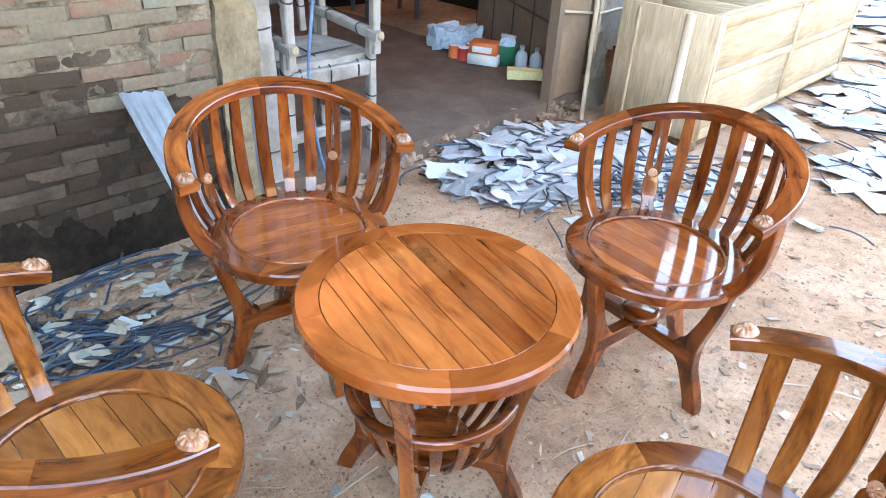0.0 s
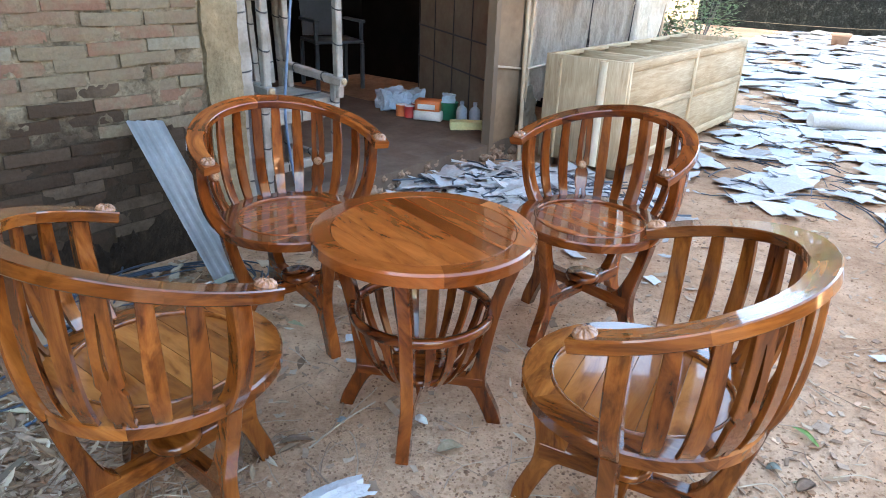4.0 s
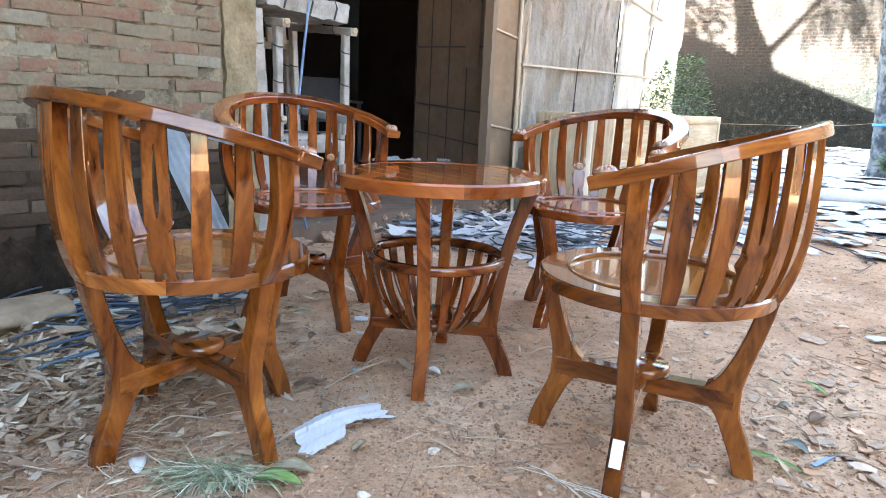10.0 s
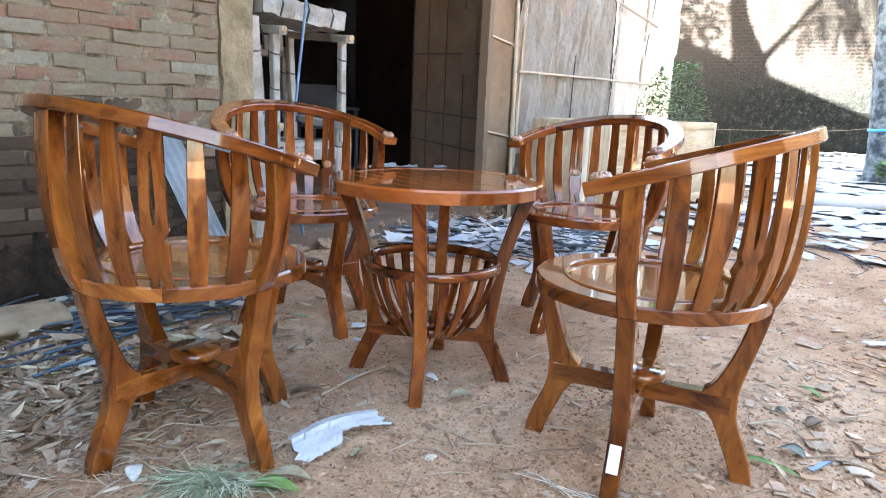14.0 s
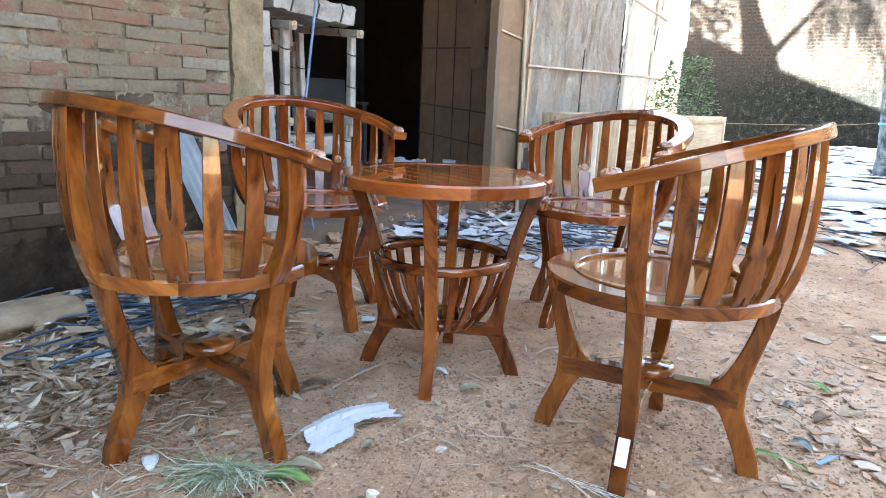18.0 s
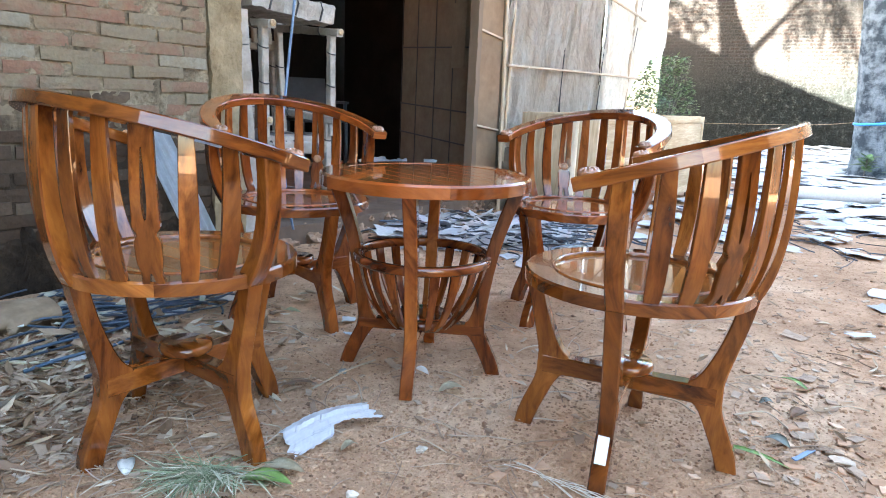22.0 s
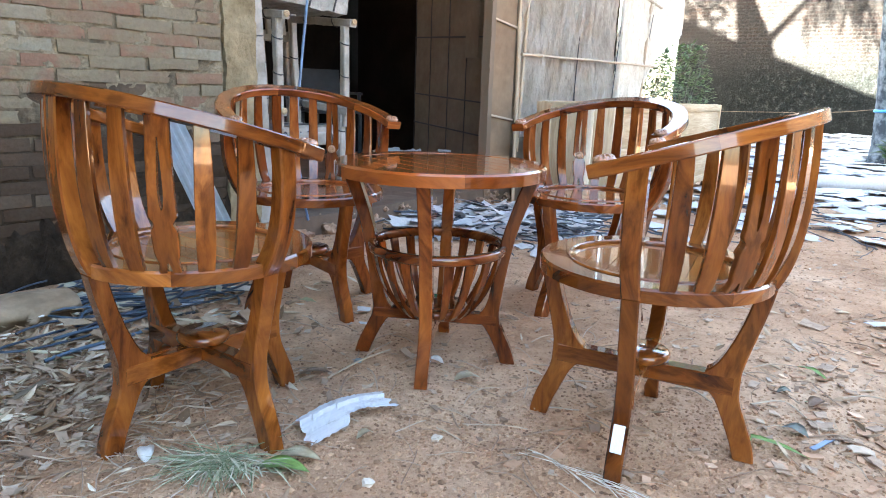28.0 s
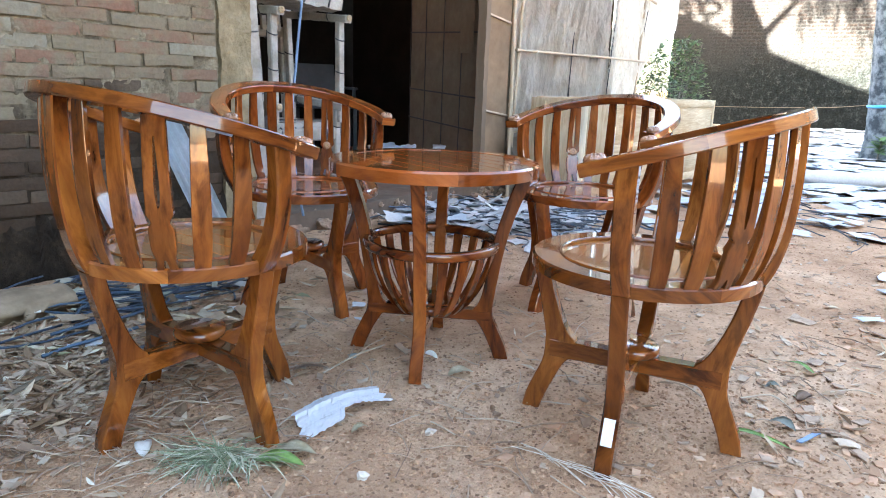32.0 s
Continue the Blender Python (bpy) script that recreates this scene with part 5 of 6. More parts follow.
def scrap_into(bm, x, y, z, size, rnd, tilt=0.25, thick=0.003, stretch=1.0, turn=None):
    """A torn flat piece with a bent middle and a real edge."""
    turn = rnd.uniform(0, 6.28) if turn is None else turn
    nx, ny = rnd.uniform(-tilt, tilt), rnd.uniform(-tilt, tilt)
    c, s = math.cos(turn), math.sin(turn)
    bend = rnd.uniform(-0.4, 0.6) * min(1.0, tilt * 4)
    rim = []
    corners = [(cx * rnd.uniform(0.55, 1.05), cy * rnd.uniform(0.45, 0.95)) for cx, cy in ((1, -1), (1, 1), (-1, 1), (-1, -1))]
    for i in range(4):
        (ax, ay), (bx, by) = corners[i], corners[(i + 1) % 4]
        for t in (0.0, rnd.uniform(0.2, 0.45), rnd.uniform(0.55, 0.8)):
            j = 0.0 if t == 0 else rnd.uniform(-0.16, 0.1)
            px, py = (ax + (bx - ax) * t) * (1 + j) * size * stretch * 0.8, (ay + (by - ay) * t) * (1 + j) * size * 0.8
            rim.append((px, py, nx * px + ny * py + bend * px * px / max(size, 0.01) * 0.3 + rnd.uniform(-0.05, 0.05) * size))
    k = len(rim)
    low = min(p[2] for p in rim)
    top = [bm.verts.new((x + px * c - py * s, y + px * s + py * c, z + pz - low + thick)) for px, py, pz in rim]
    bot = [bm.verts.new(v.co - Vector((0, 0, thick))) for v in top]
    mid = bm.verts.new((x, y, z - low + thick + rnd.uniform(-0.02, 0.06) * size))
    mid2 = bm.verts.new(mid.co - Vector((0, 0, thick)))
    for i in range(k):
        j = (i + 1) % k
        bm.faces.new((top[i], top[j], mid))
        bm.faces.new((bot[j], bot[i], mid2))
        bm.faces.new((bot[i], bot[j], top[j], top[i]))


def cord_into(bm, x, y, length, rnd, r=0.004, wild=1.0, z0=0.0, head=None):
    a = rnd.uniform(0, 6.28) if head is None else head
    turn = rnd.uniform(-1.5, 1.5) * wild
    pts, n = [], max(5, int(length / 0.05))
    for i in range(n + 1):
        pts.append(Vector((x, y, ground_z(x, y) + r + z0 + 0.012 * (1 + math.sin(i * 0.9 + turn)) * 0.5)))
        x, y = x + math.cos(a) * length / n, y + math.sin(a) * length / n
        a += (turn + rnd.uniform(-1, 1) * wild) * 0.25
    sweep(bm, pts, Vector((0, 0, 1)), 2 * r, 2 * r, True, 0.3)


def pebble_into(bm, x, y, r, rnd):
    z = ground_z(x, y)
    top = bm.verts.new((x + rnd.uniform(-0.3, 0.3) * r, y + rnd.uniform(-0.3, 0.3) * r, z + r * rnd.uniform(0.5, 1.0)))
    k = 5
    ring = [bm.verts.new((x + r * rnd.uniform(0.7, 1.2) * math.cos(2 * math.pi * i / k), y + r * rnd.uniform(0.7, 1.2) * math.sin(2 * math.pi * i / k), z + r * rnd.uniform(0.0, 0.35))) for i in range(k)]
    base = [bm.verts.new((v.co.x, v.co.y, z - 0.003)) for v in ring]
    for i in range(k):
        j = (i + 1) % k
        bm.faces.new((ring[i], ring[j], top))
        bm.faces.new((base[i], base[j], ring[j], ring[i]))


def stuff(name, bm, mat, label, category):
    return tagged(part(name, bm, mat), label, category, kind="stuff")


def off_wall(x, y, gap=0.08):
    return Vector((x, y, 0)).dot(N) + 1.57 > gap


rnd = random.Random(21)
# heap of torn white packing between the doorstep and the cabinet
bm, bc = bmesh.new(), bmesh.new()
for i in range(420):
    a, r = rnd.uniform(0, 6.28), math.sqrt(rnd.random())
    x, y = 0.36 + 0.62 * r * math.cos(a) + 0.1 * r * math.sin(a), 2.16 + 0.5 * r * math.sin(a) + 0.16 * r * math.cos(a)
    if off_wall(x, y, 0.07):
        scrap_into(bm, x, y, ground_z(x, y) + rnd.uniform(0, 0.06) * (1.1 - r), rnd.uniform(0.03, 0.11), rnd, 0.28, 0.003, rnd.uniform(0.9, 2.2))
for i in range(150):
    x, y = rnd.gauss(0.8, 0.3), rnd.gauss(1.95, 0.28)
    scrap_into(bm, x, y, ground_z(x, y), rnd.uniform(0.02, 0.08), rnd, 0.3, 0.003, rnd.uniform(0.9, 2.2))
for i in range(260):
    x, y = rnd.gauss(0.4, 0.38), rnd.gauss(2.12, 0.24)
    if off_wall(x, y, 0.12):
        cord_into(bc, x, y, rnd.uniform(0.1, 0.35), rnd, rnd.uniform(0.003, 0.0055), 0.9, rnd.uniform(0, 0.06))
stuff("packing_scraps", bm, FOAM, "torn white packing foam heaped before the doorstep", "scraps")
stuff("cord_scraps", bc, CORDS, "cut black packing cord among the white scraps", "cord")

# white scraps spread over the open yard
bm, bc = bmesh.new(), bmesh.new()
for i in range(330):
    t = rnd.random()
    x, y = 1.75 + 3.3 * t + rnd.gauss(0, 0.5), 2.5 + 2.6 * t + rnd.gauss(0, 0.75)
    if x < 1.25 + 0.32 * max(0, 2.4 - y) or (Vector((x - 1.1, y - 2.48)).dot(Vector((-0.79, 0.61))) > -0.03 and y < 5):
        continue
    scrap_into(bm, x, y, ground_z(x, y) + rnd.uniform(0, 0.03), rnd.uniform(0.03, 0.17), rnd, 0.09, 0.003, rnd.uniform(0.8, 1.7))
for i in range(620):
    x, y = rnd.uniform(3.0, 9.5), rnd.uniform(4.8, 13.0)
    if off_wall(x, y, 0.9):
        scrap_into(bm, x, y, ground_z(x, y) + rnd.uniform(0, 0.06), rnd.uniform(0.14, 0.48), rnd, 0.035, 0.004, rnd.uniform(0.8, 1.5))
for i in range(420):
    x, y = rnd.uniform(1.7, 5.0), rnd.uniform(1.8, 5.5)
    if Vector((x - 1.1, y - 2.48)).dot(Vector((-0.79, 0.61))) < -0.05:
        cord_into(bc, x, y, rnd.uniform(0.15, 0.5), rnd, rnd.uniform(0.002, 0.0045), 0.6, rnd.uniform(0, 0.02))
for i in range(520):
    p = at_wall(rnd.uniform(7.0, 16.8), rnd.uniform(-1.6, 3.5), 0)
    scrap_into(bm, p.x, p.y, ground_z(p.x, p.y) + rnd.uniform(0, 0.06), rnd.uniform(0.16, 0.5), rnd, 0.03, 0.004, rnd.uniform(0.8, 1.5))
for i in range(110):
    p = at_wall(rnd.uniform(6.5, 16.8), rnd.uniform(-1.6, 3.5), 0)
    cord_into(bc, p.x, p.y, rnd.uniform(0.4, 1.0), rnd, rnd.uniform(0.006, 0.014), 0.8, rnd.uniform(0, 0.06))
stuff("packing_scraps", bm, FOAM, "torn white packing strewn over the open yard", "scraps")
stuff("cord_scraps", bc, CORDS, "cut black packing cord strewn over the yard", "cord")
SHEETS = ((3.2, 2.9, 0.4), (3.35, 3.95, 0.5), (2.75, 3.9, 0.34), (3.7, 3.6, 0.5), (4.6, 4.6, 0.6), (3.1, 4.4, 0.3))
for x, y, sz in SHEETS:
    b = bmesh.new()
    scrap_into(b, 0, 0, 0.004, sz * 0.8, rnd, 0.025, 0.006, 1.5)
    ob = part("foam_sheet", b, FOAM)
    ob.matrix_world = Matrix.Translation((x, y, ground_z(x, y)))
    tagged(ob, "large torn sheet of white packing foam on the dirt", "foam sheet", "foam sheets")

roll = thing("foam_roll", Matrix.Translation((3.75, 4.3, 0.075)) @ Matrix.Rotation(radians(-7), 4, "Z"))
rl = random.Random(3)
pts = [Vector((-0.5 + 0.1 * i, 0.012 * math.sin(i * 1.3), 0.006 * math.sin(i * 0.8))) for i in range(11)]
girth = [0.13 + 0.02 * noise.noise((i * 0.8, 2, 0)) for i in range(11)]
part("foam_outer", sweep(bmesh.new(), pts, Vector((0, 0, 1)), girth, girth, True, 0.3), FOAM, roll)
flap = bmesh.new()
scrap_into(flap, 0.1, -0.16, -0.07, 0.2, rl, 0.05, 0.004, 2.2, 0.0)
part("loose_flap", flap, FOAM, roll)
tagged(roll, "loosely rolled sheet of white packing foam on the yard", "foam roll")
card = wall_part("crumpled_card", rough_box(2.74, 2.96, -0.13, -0.122, 0.0, 0.44, 0.022, 0.03, 3.3), CARD)
card.matrix_world = WALL @ Matrix.Translation((0, 0.04, 0)) @ Matrix.Rotation(radians(-8), 4, "X")
tagged(card, "crumpled brown cardboard leaning at the foot of the door post", "card")
plank = part("plank", box(-0.02, 0.3, -0.05, 0.05, 0.0, 0.055, 0.006), RAW)
plank.matrix_world = Matrix.Translation(at_wall(2.84, 0.2, 0.0)) @ Matrix.Rotation(math.atan2(1.92, 1.47) - radians(70), 4, "Z")
tagged(plank, "short pale plank lying beside the cabinet's end", "plank")

# looped blue-grey cord and leaves by the brick wall
bm = bmesh.new()


def cord_loop(cx, cy, rx, ry, tilt, a0, sweep_, thick, seed):
    """Part of a slack oval coil lying on the litter."""
    pts, k = [], max(8, int(sweep_ * 6))
    for i in range(k + 1):
        t = a0 + sweep_ * i / k
        w = 1 + 0.07 * noise.noise((math.cos(t) * 2, math.sin(t) * 2, seed))
        px, py = rx * w * math.cos(t), ry * w * math.sin(t)
        x, y = cx + px * math.cos(tilt) - py * math.sin(tilt), cy + px * math.sin(tilt) + py * math.cos(tilt)
        if off_wall(x, y, 0.04) and x < -0.55:
            pts.append(Vector((x, y, ground_z(x, y) + 0.008 + 0.025 * (1 + noise.noise((x * 3, y * 3, seed))))))
    if len(pts) > 4:
        sweep(bm, pts, Vector((0, 0, 1)), thick, thick * 0.8, True, 0.3)


for i in range(6):  # the large coil
    cord_loop(-1.06 + rnd.gauss(0, 0.015), 0.63 + rnd.gauss(0, 0.015), 0.4 + rnd.gauss(0, 0.035), 0.24 + rnd.gauss(0, 0.03), 0.62, rnd.uniform(0, 6.28), rnd.uniform(3.5, 6.0), rnd.uniform(0.006, 0.01), i * 1.7)
for i in range(9):
    cord_loop(rnd.gauss(-1.15, 0.14), rnd.gauss(0.4, 0.16), rnd.uniform(0.1, 0.3), rnd.uniform(0.05, 0.15), rnd.gauss(0.7, 0.4), rnd.uniform(0, 6.28), rnd.uniform(2.5, 6.0), rnd.uniform(0.006, 0.01), i * 2.3)
for i in range(30):
    x, y = rnd.gauss(-1.2, 0.12), rnd.gauss(0.25, 0.2)
    if off_wall(x, y, 0.15):
        cord_into(bm, x, y, rnd.uniform(0.12, 0.42), rnd, rnd.uniform(0.003, 0.0055), 0.5, rnd.uniform(0, 0.03), rnd.gauss(0.75, 0.4))
stuff("cord_tangle", bm, BLUECORD, "tangle of blue-grey packing cord by the brick wall", "cord")

bl, bch, bp, bt = bmesh.new(), bmesh.new(), bmesh.new(), bmesh.new()


def dry_leaf(x, y, size):
    a = rnd.uniform(0, 6.28)
    leaf_into(bl, (x, y, ground_z(x, y) + rnd.uniform(0.002, 0.012)), (math.cos(a), math.sin(a), rnd.uniform(-0.05, 0.15)), (rnd.uniform(-0.4, 0.4), rnd.uniform(-0.4, 0.4), 1), size, size * rnd.uniform(0.16, 0.38), rnd.uniform(-0.6, 1.0), rnd.uniform(-0.15, 0.4))


bcard = bmesh.new()
for i in range(120):
    x, y = rnd.gauss(-1.05, 0.24), rnd.gauss(0.45, 0.24)
    if off_wall(x, y, 0.1) and x < -0.5:
        scrap_into(bcard, x, y, ground_z(x, y) + rnd.uniform(0.005, 0.04), rnd.uniform(0.012, 0.045), rnd, 0.25, 0.003, rnd.uniform(0.9, 2.4))
stuff("card_scraps", bcard, island_mat("card_scrap", [(0.0, (0.16, 0.11, 0.07)), (0.4, (0.3, 0.22, 0.15)), (0.7, (0.4, 0.35, 0.26)), (0.85, (0.26, 0.3, 0.26)), (1.0, (0.6, 0.6, 0.58))], 0.85), "torn scraps of card, bark and leaf lying on the coiled cord", "scraps")
for i in range(620):
    x, y = rnd.gauss(-1.05, 0.33), rnd.gauss(0.1, 0.5)
    if off_wall(x, y):
        dry_leaf(x, y, rnd.uniform(0.025, 0.095))
for i in range(420):
    x, y = rnd.gauss(-1.05, 0.2), rnd.gauss(-0.22, 0.3)
    if off_wall(x, y) and x < -0.7:
        dry_leaf(x, y, rnd.uniform(0.02, 0.075))
for i in range(160):
    x, y = rnd.uniform(-1.5, 2.6), rnd.uniform(-1.0, 2.2)
    if off_wall(x, y):
        dry_leaf(x, y, rnd.uniform(0.02, 0.07))
for i in range(110):
    x, y = rnd.gauss(1.35, 0.5), rnd.gauss(-0.1, 0.6)
    dry_leaf(x, y, rnd.uniform(0.02, 0.06))
for i in range(1000):
    x, y = (rnd.gauss(1.45, 0.6), rnd.gauss(0.2, 0.75)) if i % 2 else (rnd.gauss(-0.95, 0.35), rnd.gauss(-0.25, 0.45))
    if off_wall(x, y):
        scrap_into(bch, x, y, ground_z(x, y), rnd.uniform(0.005, 0.013) * (1.7 if rnd.random() < 0.1 else 1), rnd, 0.3, 0.003, rnd.uniform(1.0, 2.8))
for i in range(520):
    x, y = rnd.gauss(-1.02, 0.2), rnd.gauss(-0.3, 0.3)
    if off_wall(x, y) and x < -0.72:
        scrap_into(bch, x, y, ground_z(x, y), rnd.uniform(0.004, 0.02), rnd, 0.35, 0.003, rnd.uniform(1.0, 3.2))
for i in range(260):
    x, y = rnd.uniform(-1.2, 2.4), rnd.uniform(-0.95, 2.0)
    scrap_into(bch, x, y, ground_z(x, y), rnd.uniform(0.006, 0.022), rnd, 0.25, 0.003, rnd.uniform(1.0, 2.0))
for i in range(23000):
    x, y = rnd.uniform(-1.5, 2.6), rnd.uniform(-1.1, 2.4)
    if i % 2:
        x, y = rnd.gauss(0.2, 0.7), rnd.gauss(-0.55, 0.35)
    if off_wall(x, y, 0.02):
        pebble_into(bp, x, y, rnd.uniform(0.0018, 0.0055) * (1.8 if rnd.random() < 0.07 else 1.0), rnd)
for i in range(260):
    x, y = rnd.gauss(0.1, 1.0), rnd.gauss(-0.2, 0.6)
    if off_wall(x, y):
        cord_into(bt, x, y, rnd.uniform(0.05, 0.2), rnd, rnd.uniform(0.0008, 0.002), 0.5)
for i in range(420):
    x, y = rnd.gauss(-0.85, 0.25), rnd.gauss(-0.45, 0.25)
    if off_wall(x, y):
        cord_into(bt, x, y, rnd.uniform(0.05, 0.16), rnd, rnd.uniform(0.0008, 0.0016), 0.6)
bs = bmesh.new()
for i in range(210):
    x, y = (rnd.gauss(1.25, 0.38), rnd.gauss(-0.25, 0.42)) if i % 3 else (rnd.gauss(0.75, 0.35), rnd.gauss(-0.75, 0.16))
    if off_wall(x, y):
        scrap_into(bs, x, y, ground_z(x, y), rnd.uniform(0.006, 0.02) * (1.6 if rnd.random() < 0.1 else 1), rnd, 0.14, 0.004, rnd.uniform(0.9, 1.7))
stuff("soil_flakes", bs, island_mat("soil_flake", [(0.0, (0.26, 0.1552, 0.0945)), (0.5, (0.403, 0.2472, 0.1575)), (0.9, (0.52, 0.345, 0.231)), (1.0, (0.676, 0.4945, 0.357))], 0.92, 0.5), "thin flakes of dried soil and bark on the dirt", "flakes")
bf = bmesh.new()
for i in range(16):
    t = rnd.random()
    cord_into(bf, 0.2 + 0.2 * t + rnd.gauss(0, 0.012), -0.58 - 0.16 * t + rnd.gauss(0, 0.012), rnd.uniform(0.06, 0.2), rnd, rnd.uniform(0.0005, 0.0011), 0.4, 0.004, -0.67 + rnd.gauss(0, 0.14))
fibre = part("fibre_strand", bf, island_mat("pale_fibre", [(0.0, (0.5, 0.45, 0.36)), (1.0, (0.72, 0.68, 0.6))], 0.8))
tagged(fibre, "frayed bundle of pale dry plant fibre on the dirt", "fibre", kind="stuff")
stuff("dry_leaves", bl, DRYLEAF, "dry brown leaves scattered over the dirt", "leaves")
stuff("wood_chips", bch, CHIP, "small wood chips and bark on the dirt", "wood chips")
stuff("pebbles", bp, PEBBLE, "small stones and crumbs of red soil", "pebbles")
stuff("straw", bt, CHIP, "thin dry stalks and twigs on the dirt", "straw")

# single pieces that stand out
m = Mat("bleached_bark", 0.85)
v = m.coords((1, 1, 1), "UV", False)
mp = m.n("Mapping", Scale=(3, 38, 1))
m.l(v, mp.inputs[0])
n1 = m.noise(mp.outputs[0], 2.0, 6, 0.6, 0.8)
m.color(m.ramp(n1, [(0.28, (0.25, 0.25, 0.25)), (0.38, (0.66, 0.68, 0.7)), (0.7, (0.76, 0.78, 0.81))]))
m.bump(n1, 0.6, 0.008)
bm = bmesh.new()
uvl = bm.loops.layers.uv.verify()
rows = []
for i in range(41):
    t = i / 40
    rows.append([])
    far_edge = 0.04 + 0.012 * math.sin(t * 3.0) + 0.004 * noise.noise((t * 14, 1, 0))
    near_edge = -0.062 + 0.012 * t + 0.036 / (1 + math.exp(-(t - 0.46) / 0.02)) - 0.02 * max(0.0, t - 0.72) / 0.28 + 0.006 * noise.noise((t * 23, 0, 0))
    for j in range(15):
        q = j / 14
        y = near_edge + (far_edge - near_edge) * q
        rib = 0.014 * (1 - abs(y - 0.012) / 0.06) + (0.009 if y > 0.014 else 0.0)
        z = 0.004 + 0.016 * math.sin(t * 3.14) + rib + 0.003 * noise.noise((t * 30, y * 90, 2))
        x = 0.262 * (t - 0.5) + 0.025 * (q - 0.5) * (1 - t) + 0.02 * noise.noise((q * 6, 3 if t > 0.5 else 8, 5)) * abs(2 * t - 1) ** 4
        rows[-1].append(bm.verts.new((x, y, z)))
for a, b in zip(rows, rows[1:]):
    for j in range(14):
        f = bm.faces.new((a[j], b[j], b[j + 1], a[j + 1]))
        for loop in f.loops:
            loop[uvl].uv = (loop.vert.co.x, loop.vert.co.y)
bmesh.ops.solidify(bm, geom=bm.faces[:], thickness=0.006)
bark = part("bark_piece", bm, m.m)
bark.matrix_world = Matrix.Translation((-0.212, -0.466, 0.004)) @ Matrix.Rotation(radians(42), 4, "Z")
tagged(bark, "curved piece of bleached white bark on the dirt", "bark")
GREENLEAF = mat_two("fresh_leaf", (0.17, 0.33, 0.08), (0.3, 0.46, 0.14), 30.0, 0.45, 0.2, 0.003)
PALELEAF = mat_two("pale_leaf", (0.78, 0.79, 0.76), (0.88, 0.89, 0.87), 30.0, 0.6, 0.2, 0.003)
BROWNLEAF = mat_two("brown_leaf", (0.2, 0.13, 0.085), (0.33, 0.23, 0.16), 30.0, 0.65, 0.2, 0.003)
GREYLEAF = mat_two("grey_leaf", (0.2, 0.23, 0.2), (0.32, 0.35, 0.31), 30.0, 0.65, 0.2, 0.003)
TANLEAF = mat_two("tan_leaf", (0.4, 0.34, 0.22), (0.55, 0.5, 0.36), 30.0, 0.6, 0.2, 0.003)
for x, y, a, length, w, mt, lab in ((-0.372, -0.695, -8, 0.115, 0.05, GREENLEAF, "fresh green leaf fallen on the dirt"), (-0.34, -0.648, -8, 0.1, 0.045, TANLEAF, "pale tan leaf fallen on the dirt"), (-0.615, -0.7, 112, 0.075, 0.036, PALELEAF, "curled bleached white leaf on the dirt"),
                                    (1.148, -0.028, -71, 0.11, 0.022, GREENLEAF, "narrow green leaf on the dirt"), (0.74, -0.472, -38, 0.19, 0.022, GREENLEAF, "long green stalk leaf on the dirt"), (-0.175, -0.565, 42, 0.05, 0.022, TANLEAF, "pale tan leaf beside the white bark"), (-0.39, -0.214, 12, 0.1, 0.03, BROWNLEAF, "dry brown leaf on the dirt"),
                                    (1.035, -0.31, 30, 0.075, 0.04, BROWNLEAF, "dry brown leaf on the dirt"), (0.985, -0.225, -10, 0.045, 0.03, GREYLEAF, "dull grey-green leaf on the dirt"), (0.9, -0.43, -55, 0.07, 0.045, GREYLEAF, "dull grey-green leaf on the dirt"),
                                    (0.03, -0.1, 160, 0.06, 0.035, PALELEAF, "crumpled pale leaf under the table"), (0.06, -0.22, 20, 0.08, 0.045, TANLEAF, "crumpled dry leaf on the dirt")):
    bm = bmesh.new()
    rows = []
    for i in range(13):
        t = i / 12
        half = w / 2 * math.sin(math.pi * t ** 0.8) ** 0.8 if 0 < i < 12 else w * 0.02
        rows.append([bm.verts.new((length * t, half * q, 0.008 + 0.012 * math.sin(math.pi * t) + 0.25 * half * q * q + 0.002 * noise.noise((t * 7, q * 2, x * 9)))) for q in (-1, -0.5, 0, 0.5, 1)])
    for a_, b_ in zip(rows, rows[1:]):
        for j in range(4):
            bm.faces.new((a_[j], b_[j], b_[j + 1], a_[j + 1])).smooth = True
    bmesh.ops.solidify(bm, geom=bm.faces[:], thickness=0.0008)
    ob = part("leaf", bm, mt)
    ob.matrix_world = Matrix.Translation((x, y, ground_z(x, y))) @ Matrix.Rotation(radians(a), 4, "Z")
    tagged(ob, lab, "leaf")
bm = bmesh.new()
for i in range(330):
    a = rnd.gauss(-1.7, 1.2)
    d = Vector((math.cos(a), math.sin(a) * 0.7, rnd.uniform(0.0, 0.32)))
    p = Vector((rnd.gauss(0, 0.04), rnd.gauss(0.01, 0.018), rnd.uniform(0.0, 0.02)))
    leaf_into(bm, p, d, (rnd.uniform(-0.4, 0.4), 0, 1), rnd.uniform(0.05, 0.15), 0.0034, 0.2, rnd.uniform(-0.5, 0.1))
tuft = part("grass_tuft", bm, island_mat("wilted_grass", [(0.0, (0.09, 0.13, 0.06)), (0.4, (0.24, 0.28, 0.16)), (0.75, (0.48, 0.46, 0.33)), (1.0, (0.68, 0.64, 0.52))], 0.7))
tuft.matrix_world = Matrix.Translation((-0.45, -0.69, ground_z(-0.45, -0.69)))
tagged(tuft, "uprooted tuft of wilting pale green grass", "grass")
